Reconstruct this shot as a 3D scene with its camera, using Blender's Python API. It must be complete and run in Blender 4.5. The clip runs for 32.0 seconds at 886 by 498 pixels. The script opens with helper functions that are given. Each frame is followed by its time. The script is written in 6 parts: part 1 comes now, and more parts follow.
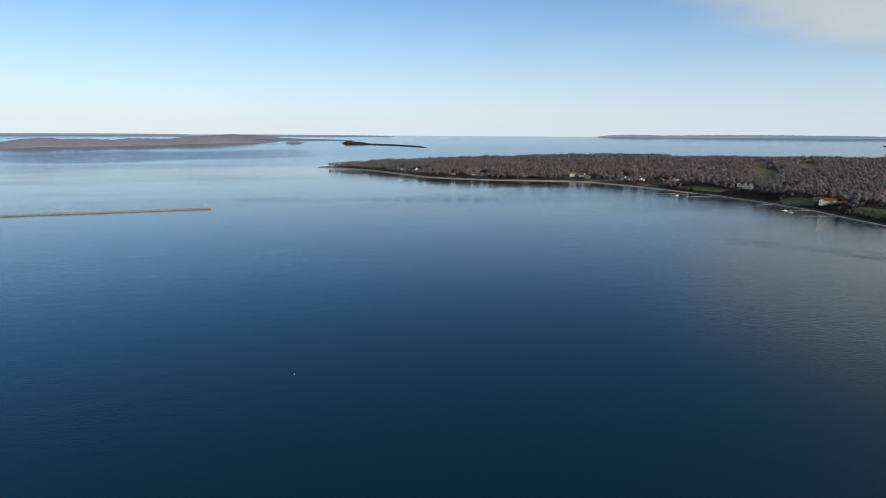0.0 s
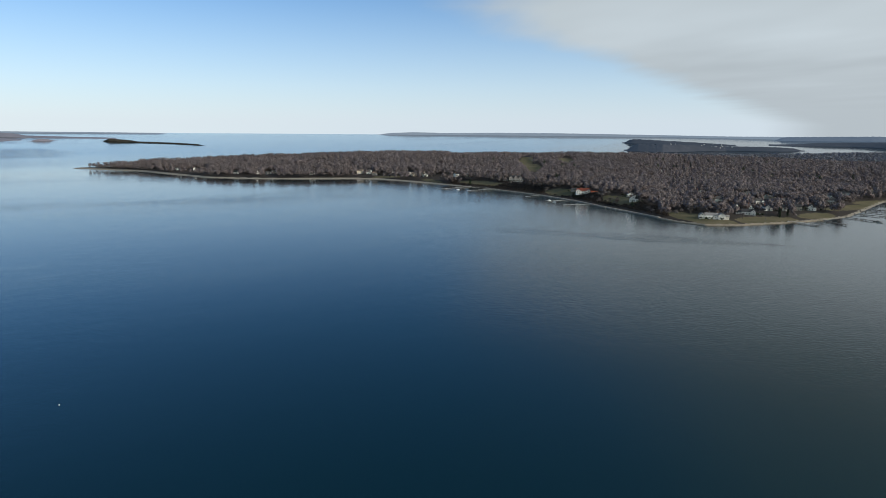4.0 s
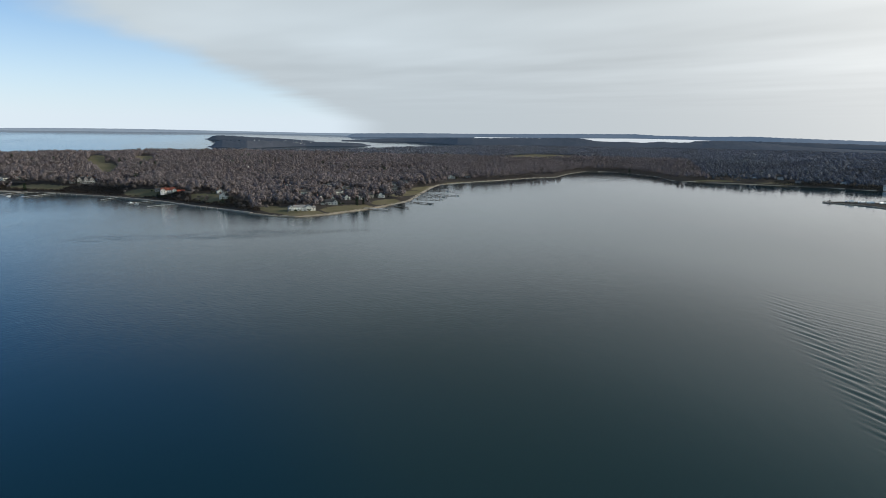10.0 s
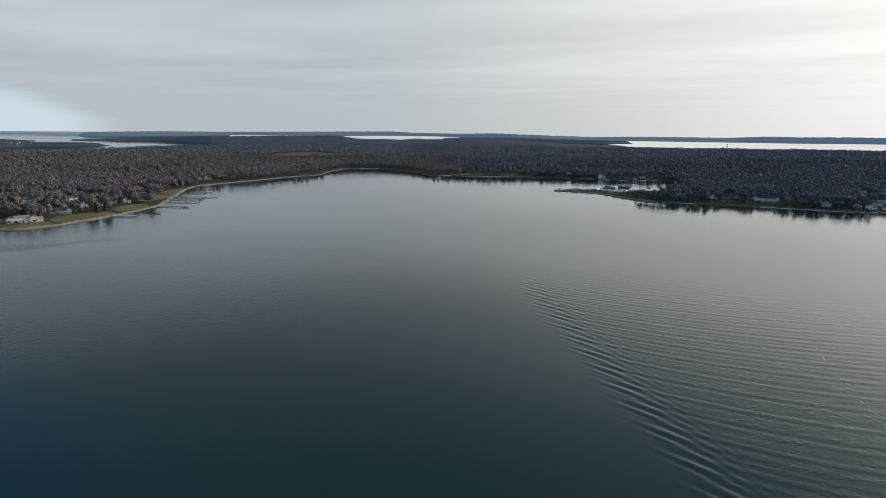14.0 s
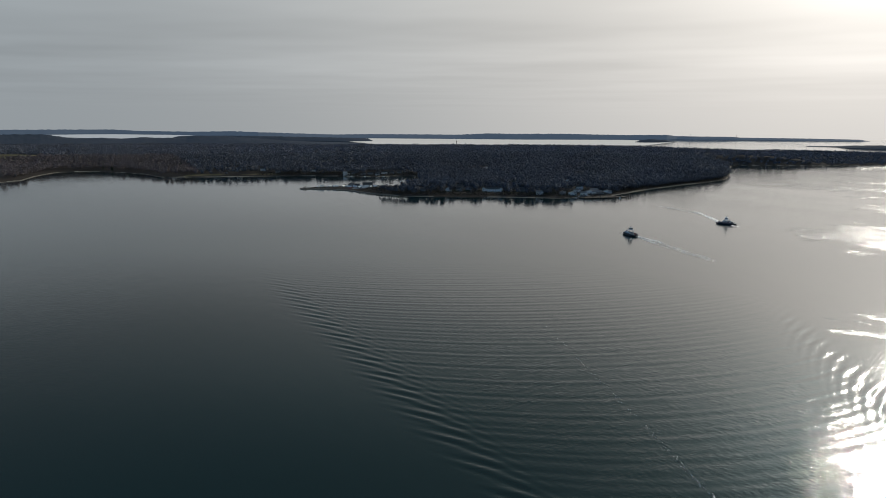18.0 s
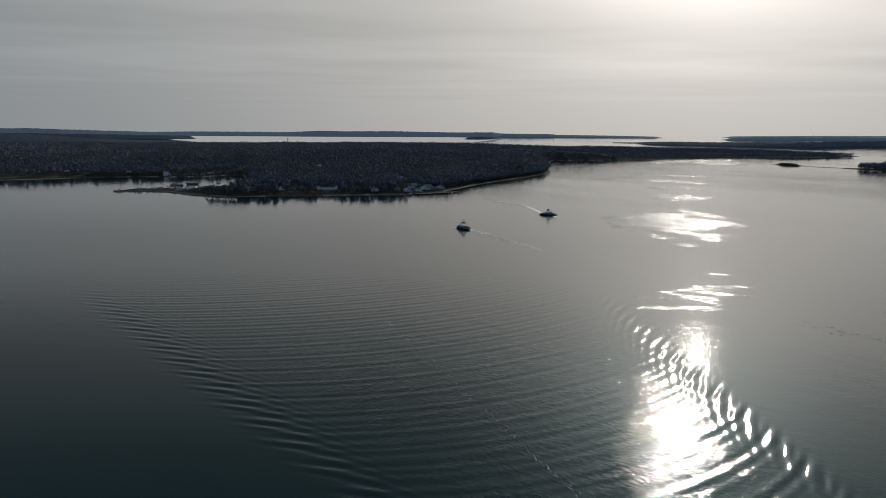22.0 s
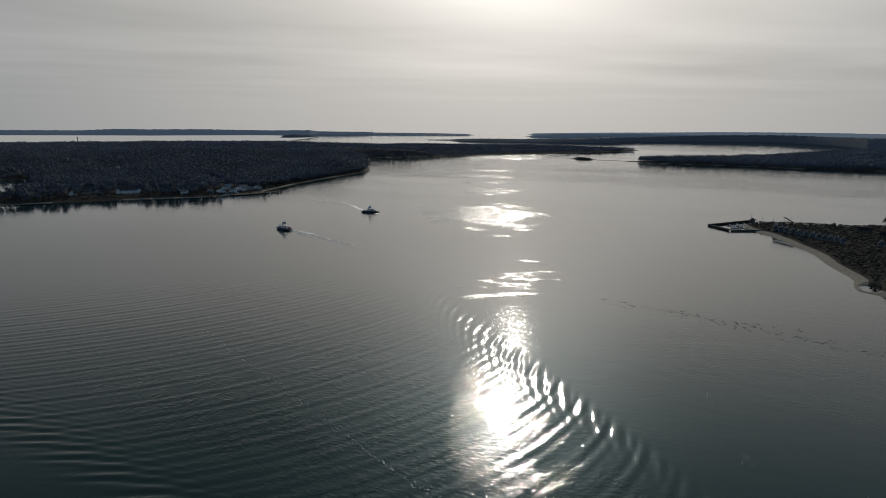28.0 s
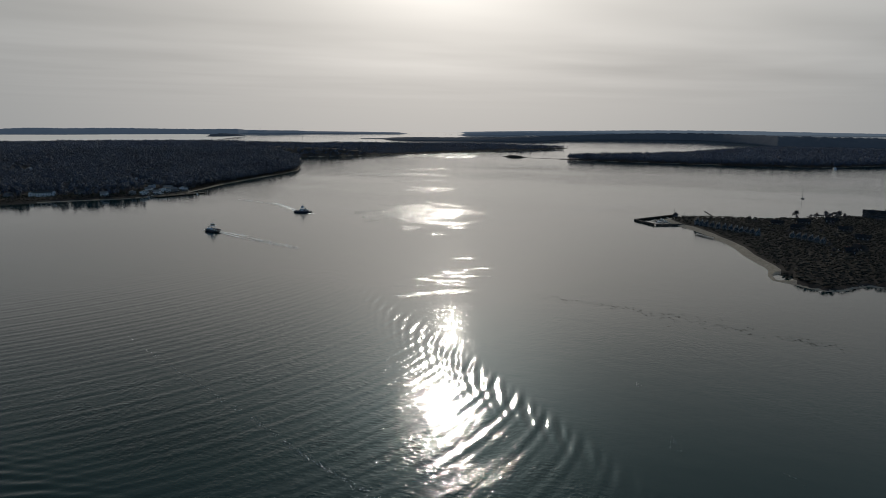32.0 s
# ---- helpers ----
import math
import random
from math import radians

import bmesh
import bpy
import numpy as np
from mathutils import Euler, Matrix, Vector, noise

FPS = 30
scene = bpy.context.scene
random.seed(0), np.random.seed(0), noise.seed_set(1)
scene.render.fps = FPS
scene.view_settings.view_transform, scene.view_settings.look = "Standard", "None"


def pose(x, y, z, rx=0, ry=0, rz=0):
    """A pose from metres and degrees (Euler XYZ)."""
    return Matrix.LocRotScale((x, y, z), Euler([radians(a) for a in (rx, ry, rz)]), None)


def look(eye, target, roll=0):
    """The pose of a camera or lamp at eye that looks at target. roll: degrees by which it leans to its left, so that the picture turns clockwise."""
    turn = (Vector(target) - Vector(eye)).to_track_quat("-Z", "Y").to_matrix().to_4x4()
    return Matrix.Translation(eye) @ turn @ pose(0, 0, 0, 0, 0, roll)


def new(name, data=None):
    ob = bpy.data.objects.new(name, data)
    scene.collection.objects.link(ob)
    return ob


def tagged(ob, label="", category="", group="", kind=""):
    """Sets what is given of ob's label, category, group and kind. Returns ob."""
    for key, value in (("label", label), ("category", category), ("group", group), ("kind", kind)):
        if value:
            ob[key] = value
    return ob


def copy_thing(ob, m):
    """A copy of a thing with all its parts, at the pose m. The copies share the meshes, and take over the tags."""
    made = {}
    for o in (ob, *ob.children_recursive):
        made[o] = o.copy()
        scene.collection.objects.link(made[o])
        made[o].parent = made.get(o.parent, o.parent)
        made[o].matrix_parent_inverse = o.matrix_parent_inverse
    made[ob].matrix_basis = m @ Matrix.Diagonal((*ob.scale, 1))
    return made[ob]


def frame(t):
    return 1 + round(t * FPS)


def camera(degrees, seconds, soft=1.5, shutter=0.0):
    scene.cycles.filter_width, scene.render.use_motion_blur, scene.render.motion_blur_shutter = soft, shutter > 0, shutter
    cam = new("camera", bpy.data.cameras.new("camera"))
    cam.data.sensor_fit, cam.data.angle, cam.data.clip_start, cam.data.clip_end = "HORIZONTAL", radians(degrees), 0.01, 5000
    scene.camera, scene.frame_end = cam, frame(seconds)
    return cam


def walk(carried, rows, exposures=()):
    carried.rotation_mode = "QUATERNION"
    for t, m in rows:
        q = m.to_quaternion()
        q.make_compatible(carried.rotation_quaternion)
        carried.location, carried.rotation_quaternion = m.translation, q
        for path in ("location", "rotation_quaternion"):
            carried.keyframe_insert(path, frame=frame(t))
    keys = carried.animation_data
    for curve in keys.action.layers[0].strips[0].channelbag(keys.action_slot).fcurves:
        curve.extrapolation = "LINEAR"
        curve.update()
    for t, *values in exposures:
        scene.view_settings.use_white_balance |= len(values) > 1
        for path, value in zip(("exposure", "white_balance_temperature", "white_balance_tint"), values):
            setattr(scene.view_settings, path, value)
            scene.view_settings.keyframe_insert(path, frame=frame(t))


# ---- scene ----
# A high fixed viewpoint over a harbour; the camera turns on the spot.
EYE = 120.0
cam = camera(69.37, 32.0, soft=0.85)
PATH = [
(0, 69.42, -10.36, 0.31), (0.5, 67.11, -10.37, 0.33), (1, 64.78, -10.37, 0.35), (1.5, 62.50, -10.37, 0.37),
(2, 60.11, -10.38, 0.38), (2.5, 57.73, -10.40, 0.42), (3, 55.36, -10.42, 0.45), (3.5, 52.93, -10.44, 0.47),
(5.5, 44.45, -10.47, 0.49), (6, 42.45, -10.49, 0.52), (6.5, 40.49, -10.50, 0.57), (7, 38.35, -10.50, 0.60),
(7.5, 34.96, -10.48, 0.65), (8, 30.53, -10.47, 0.69), (8.5, 26.32, -10.44, 0.72), (9, 22.81, -10.42, 0.75),
(9.5, 17.78, -10.40, 0.77), (10, 15.04, -10.39, 0.79), (10.5, 12.25, -10.37, 0.78), (11, 9.63, -10.37, 0.77),
(11.5, 7.12, -10.38, 0.75), (12, 4.71, -10.38, 0.73), (12.5, 2.36, -10.38, 0.72), (13, 0.00, -10.38, 0.67),
(13.5, -2.68, -10.38, 0.63), (14, -5.83, -10.35, 0.59), (14.5, -9.24, -10.34, 0.55), (16.5, -21.37, -10.33, 0.52),
(17, -23.92, -10.33, 0.49), (17.5, -26.53, -10.34, 0.45), (18, -28.26, -10.36, 0.42), (18.5, -29.72, -10.39, 0.39),
(19, -31.09, -10.40, 0.39), (19.5, -32.77, -10.42, 0.42), (20, -34.95, -10.43, 0.42), (20.5, -37.23, -10.44, 0.44),
(21, -39.34, -10.46, 0.45), (21.5, -41.22, -10.46, 0.47), (22, -42.92, -10.47, 0.48), (22.5, -44.63, -10.47, 0.50),
(23, -46.31, -10.47, 0.50), (23.5, -47.87, -10.47, 0.50), (24, -49.34, -10.48, 0.49), (24.5, -50.82, -10.48, 0.46),
(25, -52.27, -10.49, 0.44), (25.5, -53.69, -10.49, 0.42), (26, -55.05, -10.51, 0.39), (26.5, -56.27, -10.53, 0.37),
(28.5, -59.68, -10.56, 0.36), (29, -60.59, -10.58, 0.34), (29.5, -61.30, -10.62, 0.32), (30, -61.90, -10.63, 0.30),
(30.5, -62.47, -10.64, 0.32), (31, -63.06, -10.65, 0.32), (31.5, -63.81, -10.65, 0.31), (32, -64.75, -10.65, 0.31),
]


def aim(yaw, pitch, roll):
    """The pose at the fixed viewpoint; roll leans the camera to its left."""
    y, p = radians(yaw), radians(pitch)
    way = Vector((-math.sin(y) * math.cos(p), math.cos(y) * math.cos(p), math.sin(p)))
    return look((0, 0, EYE), Vector((0, 0, EYE)) + way, roll)


walk(cam, [(t, aim(y, p, r)) for t, y, p, r in PATH],
     exposures=[(0, 0.10), (6, 0.14), (9, 0.26), (13, 0.14), (17, -0.38), (19, -0.79), (26, -1.02), (32, -1.06)])

# ---- light: veiled low sun, clear sky on one side, thin cloud on the other ----
SUN_AZ, SUN_EL = -65.1, 23.0          # yaw (left positive) and height in degrees
sun_dir = Vector((-math.sin(radians(SUN_AZ)) * math.cos(radians(SUN_EL)), math.cos(radians(SUN_AZ)) * math.cos(radians(SUN_EL)),
                  math.sin(radians(SUN_EL))))
sun = new("sun", bpy.data.lights.new("sun", "SUN"))
sun.data.energy, sun.data.angle, sun.data.color = 2.4, radians(0.6), (1.0, 0.93, 0.82)
sun.matrix_world = look((0, 0, 300), Vector((0, 0, 300)) - sun_dir)


class Nodes:
    """Small helper to wire node trees."""

    def __init__(self, tree):
        self.t = tree
        tree.nodes.clear()

    def n(self, kind, ins=None, operation="", clamp=False, data_type="", blend="", attribute=""):
        node = self.t.nodes.new(kind)
        if operation:
            node.operation = operation
        if clamp:
            node.use_clamp = True
        if data_type:
            node.data_type = data_type
        if blend:
            node.interpolation_type = blend
        if attribute:
            node.attribute_name = attribute
        for k, v in (ins or {}).items():
            sock = node.inputs[k]
            if isinstance(v, bpy.types.NodeSocket):
                self.t.links.new(v, sock)
            else:
                sock.default_value = v
        return node

    def m(self, op, a, b=0.0, c=0.0, clamp=False):
        return self.n("ShaderNodeMath", {0: a, 1: b, 2: c}, operation=op, clamp=clamp).outputs[0]

    def mix(self, f, a, b):
        node = self.n("ShaderNodeMix", data_type="RGBA")
        for i, v in ((0, f), (6, a), (7, b)):
            if isinstance(v, bpy.types.NodeSocket):
                self.t.links.new(v, node.inputs[i])
            else:
                node.inputs[i].default_value = v
        return node.outputs[2]

    def ramp(self, f, lo, hi):
        return self.n("ShaderNodeMapRange", {0: f, 1: lo, 2: hi, 3: 0.0, 4: 1.0}, blend="SMOOTHSTEP").outputs[0]

    def noise(self, vec, scale, detail=3.0, rough=0.5):
        return self.n("ShaderNodeTexNoise", {"Vector": vec, "Scale": scale, "Detail": detail, "Roughness": rough}).outputs[0]


def make_world():
    world = bpy.data.worlds.new("sky")
    world.use_nodes = True
    scene.world = world
    N = Nodes(world.node_tree)
    d = N.n("ShaderNodeTexCoord").outputs["Generated"]
    sep = N.n("ShaderNodeSeparateXYZ", {0: d})
    x, y, z = sep.outputs
    zc = N.m("MAXIMUM", z, 0.012)
    up = N.n("ShaderNodeCombineXYZ", {0: x, 1: y, 2: zc}).outputs[0]
    sky = N.n("ShaderNodeTexSky")
    sky.sky_type, sky.sun_disc, sky.sun_elevation, sky.sun_rotation = "NISHITA", False, radians(SUN_EL), radians(-SUN_AZ)
    sky.altitude, sky.air_density, sky.dust_density, sky.ozone_density = 100.0, 1.0, 0.1, 3.0
    N.t.links.new(up, sky.inputs["Vector"])
    blue = N.n("ShaderNodeHueSaturation", {"Color": sky.outputs[0], "Saturation": 1.25}).outputs[0]
    blue = N.n("ShaderNodeVectorMath", {0: blue, 1: (0.985, 0.985, 1.08)}, operation="MULTIPLY").outputs[0]
    blue = N.n("ShaderNodeVectorMath", {0: blue, "Scale": SKY}, operation="SCALE").outputs[0]
    # pale haze low over the sea
    blue = N.mix(N.m("MULTIPLY", N.m("POWER", N.m("SUBTRACT", 1.0, N.m("MINIMUM", N.m("MULTIPLY", zc, 3.6), 1.0)), 1.6), 0.80), blue, HAZE)
    # cloud deck on a plane overhead; its edge runs out along one bearing and bends to the right far off
    px, py = N.m("DIVIDE", x, zc), N.m("DIVIDE", y, zc)
    ca, sa = math.cos(radians(EDGE_AZ)), math.sin(radians(EDGE_AZ))
    u = N.m("ADD", N.m("MULTIPLY", px, -sa), N.m("MULTIPLY", py, ca))
    v = N.m("ADD", N.m("MULTIPLY", px, ca), N.m("MULTIPLY", py, sa))
    bend_off = N.m("MULTIPLY", N.m("MAXIMUM", N.m("SUBTRACT", u, 5.5), 0.0), 0.56)
    bend_off = N.m("ADD", bend_off, N.m("MULTIPLY", N.m("MINIMUM", u, 0.0), 2.0))
    plane = N.n("ShaderNodeCombineXYZ", {0: u, 1: v}).outputs[0]
    stretched = N.n("ShaderNodeMapping", {"Vector": plane, "Scale": (0.35, 1.0, 1.0), "Rotation": (0, 0, radians(-20))}).outputs[0]
    wisps = N.noise(stretched, 0.55, 6.0, 0.55)
    dist = N.m("SUBTRACT", v, bend_off)
    dist = N.m("ADD", dist, N.m("MULTIPLY", N.m("SUBTRACT", wisps, 0.5), 1.6))
    reach = N.m("SQRT", N.m("ADD", N.m("ADD", N.m("MULTIPLY", px, px), N.m("MULTIPLY", py, py)), 1.0))
    edge = N.m("ADD", N.m("MULTIPLY", N.ramp(z, 0.10, 0.42), 0.55), 0.07)  # overhead the edge is a wide veil
    mask = N.n("ShaderNodeMapRange", {0: N.m("DIVIDE", dist, reach), 1: -0.04, 2: edge, 3: 0.0, 4: 1.0}, blend="SMOOTHSTEP").outputs[0]
    # cloud colour: pale grey, brighter and warmer towards the veiled sun, streaked
    dot = N.n("ShaderNodeVectorMath", {0: d, 1: tuple(sun_dir)}, operation="DOT_PRODUCT").outputs["Value"]
    dot = N.m("MAXIMUM", dot, 0.0)
    high = N.ramp(z, 0.22, 0.50)
    broad = N.m("MULTIPLY", N.m("POWER", dot, 4.0), N.m("SUBTRACT", 1.0, N.m("MULTIPLY", high, 0.72)))  # the veil thins overhead
    glow = N.m("ADD", N.m("MULTIPLY", broad, GLOW[0]),
               N.m("ADD", N.m("MULTIPLY", N.m("POWER", dot, 30.0), GLOW[1]), N.m("MULTIPLY", N.m("POWER", dot, 90.0), GLOW[2])))
    streaks = N.noise(N.n("ShaderNodeMapping", {"Vector": plane, "Scale": (0.5, 0.9, 1.0), "Rotation": (0, 0, radians(40))}).outputs[0], 0.30, 3.5, 0.5)
    # overhead the deck is thin near its edge and thickens away from it
    thin = N.n("ShaderNodeMapRange", {0: dist, 1: 1.1, 2: 4.8, 3: 0.42, 4: 0.93}, blend="SMOOTHSTEP").outputs[0]
    thin = N.m("MAXIMUM", thin, N.m("SUBTRACT", 1.0, N.ramp(z, 0.15, 0.40)))
    vary = N.m("MULTIPLY", N.m("SUBTRACT", streaks, 0.5), N.m("MULTIPLY", N.ramp(z, 0.015, 0.12), 0.85))
    level = N.m("MULTIPLY", N.m("ADD", glow, N.m("MULTIPLY", thin, CLOUD)), N.m("ADD", vary, 1.0))
    warm = N.mix(N.m("POWER", dot, 2.0), (0.86, 0.98, 1.06, 1), (1.06, 1.0, 0.92, 1))
    cloud = N.n("ShaderNodeVectorMath", {0: warm, "Scale": level}, operation="SCALE").outputs[0]
    cloud = N.mix(high, cloud, N.n("ShaderNodeVectorMath", {0: cloud, 1: (0.74, 0.98, 1.04)}, operation="MULTIPLY").outputs[0])
    low = N.ramp(z, 0.0, 0.22)
    cloud = N.mix(low, N.n("ShaderNodeVectorMath", {0: cloud, 1: LOWTINT}, operation="MULTIPLY").outputs[0], cloud)
    both = N.mix(mask, blue, cloud)
    bg = N.n("ShaderNodeBackground", {"Color": both, "Strength": 1.0})
    N.n("ShaderNodeOutputWorld", {0: bg.outputs[0]})


SKY, CLOUD, GLOW, EDGE_AZ = 0.113, 0.575, (0.84, 0.66, 2.1), 50.5
HAZE = (0.58, 0.70, 0.86, 1)
LOWTINT = (0.875, 0.865, 0.865)
make_world()


# ---- materials ----
def surface(name, a, b, size, rough=0.85, bump=0.0, fine=None, metal=0.0, spread=0.25, random_by="", alpha=1.0, lacy=0.0):
    """A two-tone procedural surface: large patches of colour, fine grain, optional relief. size is in metres."""
    mat = bpy.data.materials.new(name)
    mat.use_nodes = True
    N = Nodes(mat.node_tree)
    pos = N.n("ShaderNodeNewGeometry").outputs["Position"]
    big = N.noise(pos, 1.0 / size, 4.0, 0.6)
    grain = N.noise(pos, 1.0 / (fine or size * 0.12), 3.0, 0.6)
    f = N.m("ADD", N.m("MULTIPLY", N.m("SUBTRACT", big, 0.5), 2.2), N.m("MULTIPLY", N.m("SUBTRACT", grain, 0.5), 1.2))
    f = N.m("ADD", f, 0.5, clamp=True)
    col = N.mix(f, (*a, 1), (*b, 1))
    if random_by:
        rnd = (N.n("ShaderNodeObjectInfo").outputs["Random"] if random_by == "object" else N.n("ShaderNodeNewGeometry").outputs["Random Per Island"])
        hsv = N.n("ShaderNodeHueSaturation", {"Color": col, "Value": N.n("ShaderNodeMapRange", {0: rnd, 3: 1 - spread, 4: 1 + spread}).outputs[0]})
        col = hsv.outputs[0]
    bsdf = N.n("ShaderNodeBsdfPrincipled", {"Base Color": col, "Roughness": rough, "Metallic": metal, "Specular IOR Level": 0.08 if rough > 0.8 else 0.5, "Alpha": alpha})
    if lacy:  # a mass of fine branches, open between them; lacy is their spacing in metres
        twigs = N.noise(N.n("ShaderNodeMapping", {"Vector": pos, "Scale": (1 / lacy, 1 / lacy, 0.45 / lacy)}).outputs[0], 1.0, 2.0, 0.6)
        N.t.links.new(N.m("MULTIPLY", N.ramp(twigs, 0.36, 0.60), alpha), bsdf.inputs["Alpha"])
    if bump:
        N.t.links.new(N.n("ShaderNodeBump", {"Height": grain, "Strength": 0.6, "Distance": bump}).outputs[0], bsdf.inputs["Normal"])
    N.n("ShaderNodeOutputMaterial", {0: bsdf.outputs[0]})
    return mat


def glass_dark(name):
    mat = bpy.data.materials.new(name)
    mat.use_nodes = True
    N = Nodes(mat.node_tree)
    bsdf = N.n("ShaderNodeBsdfPrincipled", {"Base Color": (0.02, 0.025, 0.03, 1), "Roughness": 0.08, "IOR": 1.5})
    N.n("ShaderNodeOutputMaterial", {0: bsdf.outputs[0]})
    return mat


def water_material():
    """Harbour water: deep green body, sky reflections, ruffled where the chop value of the sheet says so."""
    mat = bpy.data.materials.new("harbour_water")
    mat.use_nodes = True
    N = Nodes(mat.node_tree)
    pos = N.n("ShaderNodeNewGeometry").outputs["Position"]
    chop = N.n("ShaderNodeAttribute", attribute="chop").outputs["Fac"]
    slick = N.noise(N.n("ShaderNodeMapping", {"Vector": pos, "Scale": (0.0035, 0.0012, 0.002), "Rotation": (0, 0, radians(50))}).outputs[0], 1.0, 5.0, 0.6)
    slick = N.ramp(slick, 0.42, 0.62)
    ragged = N.m("MULTIPLY", N.ramp(N.noise(pos, 0.05, 5.0, 0.65), 0.30, 0.58), N.ramp(N.noise(N.n("ShaderNodeMapping", {"Vector": pos, "Scale": (0.035, 0.13, 0.1), "Rotation": (0, 0, radians(-64))}).outputs[0], 1.0, 5.0, 0.65), 0.32, 0.60))
    spark = N.ramp(N.noise(N.n("ShaderNodeMapping", {"Vector": pos, "Scale": (0.22, 0.5, 0.3), "Rotation": (0, 0, radians(-64))}).outputs[0], 1.0, 3.0, 0.6), 0.38, 0.58)
    ragged = N.m("MULTIPLY", ragged, N.m("ADD", N.m("MULTIPLY", spark, 0.65), 0.35))
    core = N.ramp(N.m("ADD", chop, N.m("MULTIPLY", N.m("SUBTRACT", ragged, 0.5), 1.1)), 0.64, 0.92)
    ruffle = N.m("MAXIMUM", core, N.m("MULTIPLY", N.m("ADD", N.m("MULTIPLY", chop, 1.6), N.m("MULTIPLY", slick, 0.10), clamp=True), N.m("ADD", N.m("MULTIPLY", ragged, 0.85), 0.15)))
    breeze = N.n("ShaderNodeAttribute", attribute="breeze").outputs["Fac"]
    rough = N.m("ADD", N.m("ADD", N.m("MULTIPLY", ruffle, 0.05), N.m("MULTIPLY", core, 0.06)), N.m("ADD", N.m("MULTIPLY", breeze, 0.10), 0.065))
    waves = N.noise(N.n("ShaderNodeMapping", {"Vector": pos, "Scale": (0.55, 0.3, 0.5), "Rotation": (0, 0, radians(-25))}).outputs[0], 1.0, 2.0, 0.5)
    swell = N.noise(N.n("ShaderNodeMapping", {"Vector": pos, "Scale": (0.10, 0.05, 0.1), "Rotation": (0, 0, radians(-25))}).outputs[0], 1.0, 2.0, 0.5)
    height = N.m("ADD", N.m("MULTIPLY", waves, N.m("ADD", N.m("ADD", N.m("MULTIPLY", ruffle, 0.36), N.m("MULTIPLY", breeze, 0.10)), N.m("MULTIPLY", N.m("ADD", slick, 0.35), 0.05))), N.m("MULTIPLY", swell, 0.06))
    fine = N.noise(N.n("ShaderNodeMapping", {"Vector": pos, "Scale": (1.5, 0.7, 1.0), "Rotation": (0, 0, radians(-12))}).outputs[0], 1.0, 2.0, 0.5)
    height = N.m("ADD", height, N.m("MULTIPLY", fine, N.m("ADD", N.m("MULTIPLY", ruffle, 0.04), N.m("ADD", N.m("MULTIPLY", slick, 0.014), 0.019))))
    bump = N.n("ShaderNodeBump", {"Height": height, "Strength": 1.0, "Distance": 1.0}).outputs[0]
    deep = N.mix(N.noise(pos, 0.004, 3.0), (0.0026, 0.0195, 0.0248, 1), (0.0034, 0.0222, 0.0262, 1))
    bsdf = N.n("ShaderNodeBsdfPrincipled", {"Base Color": deep, "Roughness": rough, "IOR": 1.333, "Specular IOR Level": 0.50, "Normal": bump})
    N.n("ShaderNodeOutputMaterial", {0: bsdf.outputs[0]})
    return mat


def ground_material():
    """Land: sand and stones at the water's edge, winter grass on the lawns (turf value), leaf litter and soil elsewhere."""
    mat = bpy.data.materials.new("shore_ground")
    mat.use_nodes = True
    N = Nodes(mat.node_tree)
    pos = N.n("ShaderNodeNewGeometry").outputs["Position"]
    turf = N.n("ShaderNodeAttribute", attribute="turf").outputs["Fac"]
    sand = N.n("ShaderNodeAttribute", attribute="sand").outputs["Fac"]
    n1, n2 = N.noise(pos, 0.02, 5.0, 0.6), N.noise(pos, 0.3, 4.0, 0.65)
    soil = N.mix(n1, (0.045, 0.038, 0.033, 1), (0.080, 0.067, 0.057, 1))
    grass = N.mix(N.ramp(n1, 0.35, 0.65), (0.140, 0.122, 0.068, 1), (0.205, 0.168, 0.104, 1))
    grass = N.mix(N.m("MULTIPLY", n2, 0.5), grass, (0.09, 0.085, 0.045, 1))
    beach = N.mix(N.ramp(n2, 0.3, 0.7), (0.27, 0.23, 0.18, 1), (0.37, 0.325, 0.265, 1))
    col = N.mix(N.ramp(turf, 0.35, 0.65), soil, grass)
    col = N.mix(N.ramp(N.m("ADD", sand, N.m("MULTIPLY", N.m("SUBTRACT", n2, 0.5), 0.5)), 0.4, 0.6), col, beach)
    bsdf = N.n("ShaderNodeBsdfPrincipled", {"Base Color": col, "Roughness": 0.95, "Specular IOR Level": 0.05})
    N.n("ShaderNodeOutputMaterial", {0: bsdf.outputs[0]})
    return mat


M_WATER, M_GROUND = water_material(), ground_material()
M_TWIG = surface("bare_twigs", (0.148, 0.123, 0.121), (0.218, 0.183, 0.181), 90.0, 0.9, fine=3.5, random_by="island", spread=0.10, alpha=0.85, lacy=1.3)
M_SPRAY = surface("twig_sprays", (0.120, 0.102, 0.095), (0.185, 0.160, 0.150), 8.0, 0.9, fine=1.0, random_by="island", spread=0.12)
M_BARK = surface("bark", (0.10, 0.085, 0.07), (0.19, 0.17, 0.145), 2.0, 0.9)
M_PINE = surface("pine_needles", (0.016, 0.028, 0.016), (0.04, 0.055, 0.03), 12.0, 0.9, fine=1.0, random_by="island", spread=0.3)
# Haze over the farther woods is put into this pale bluish base colour.
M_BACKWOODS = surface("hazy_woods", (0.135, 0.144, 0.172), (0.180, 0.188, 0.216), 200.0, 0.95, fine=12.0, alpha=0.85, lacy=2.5)
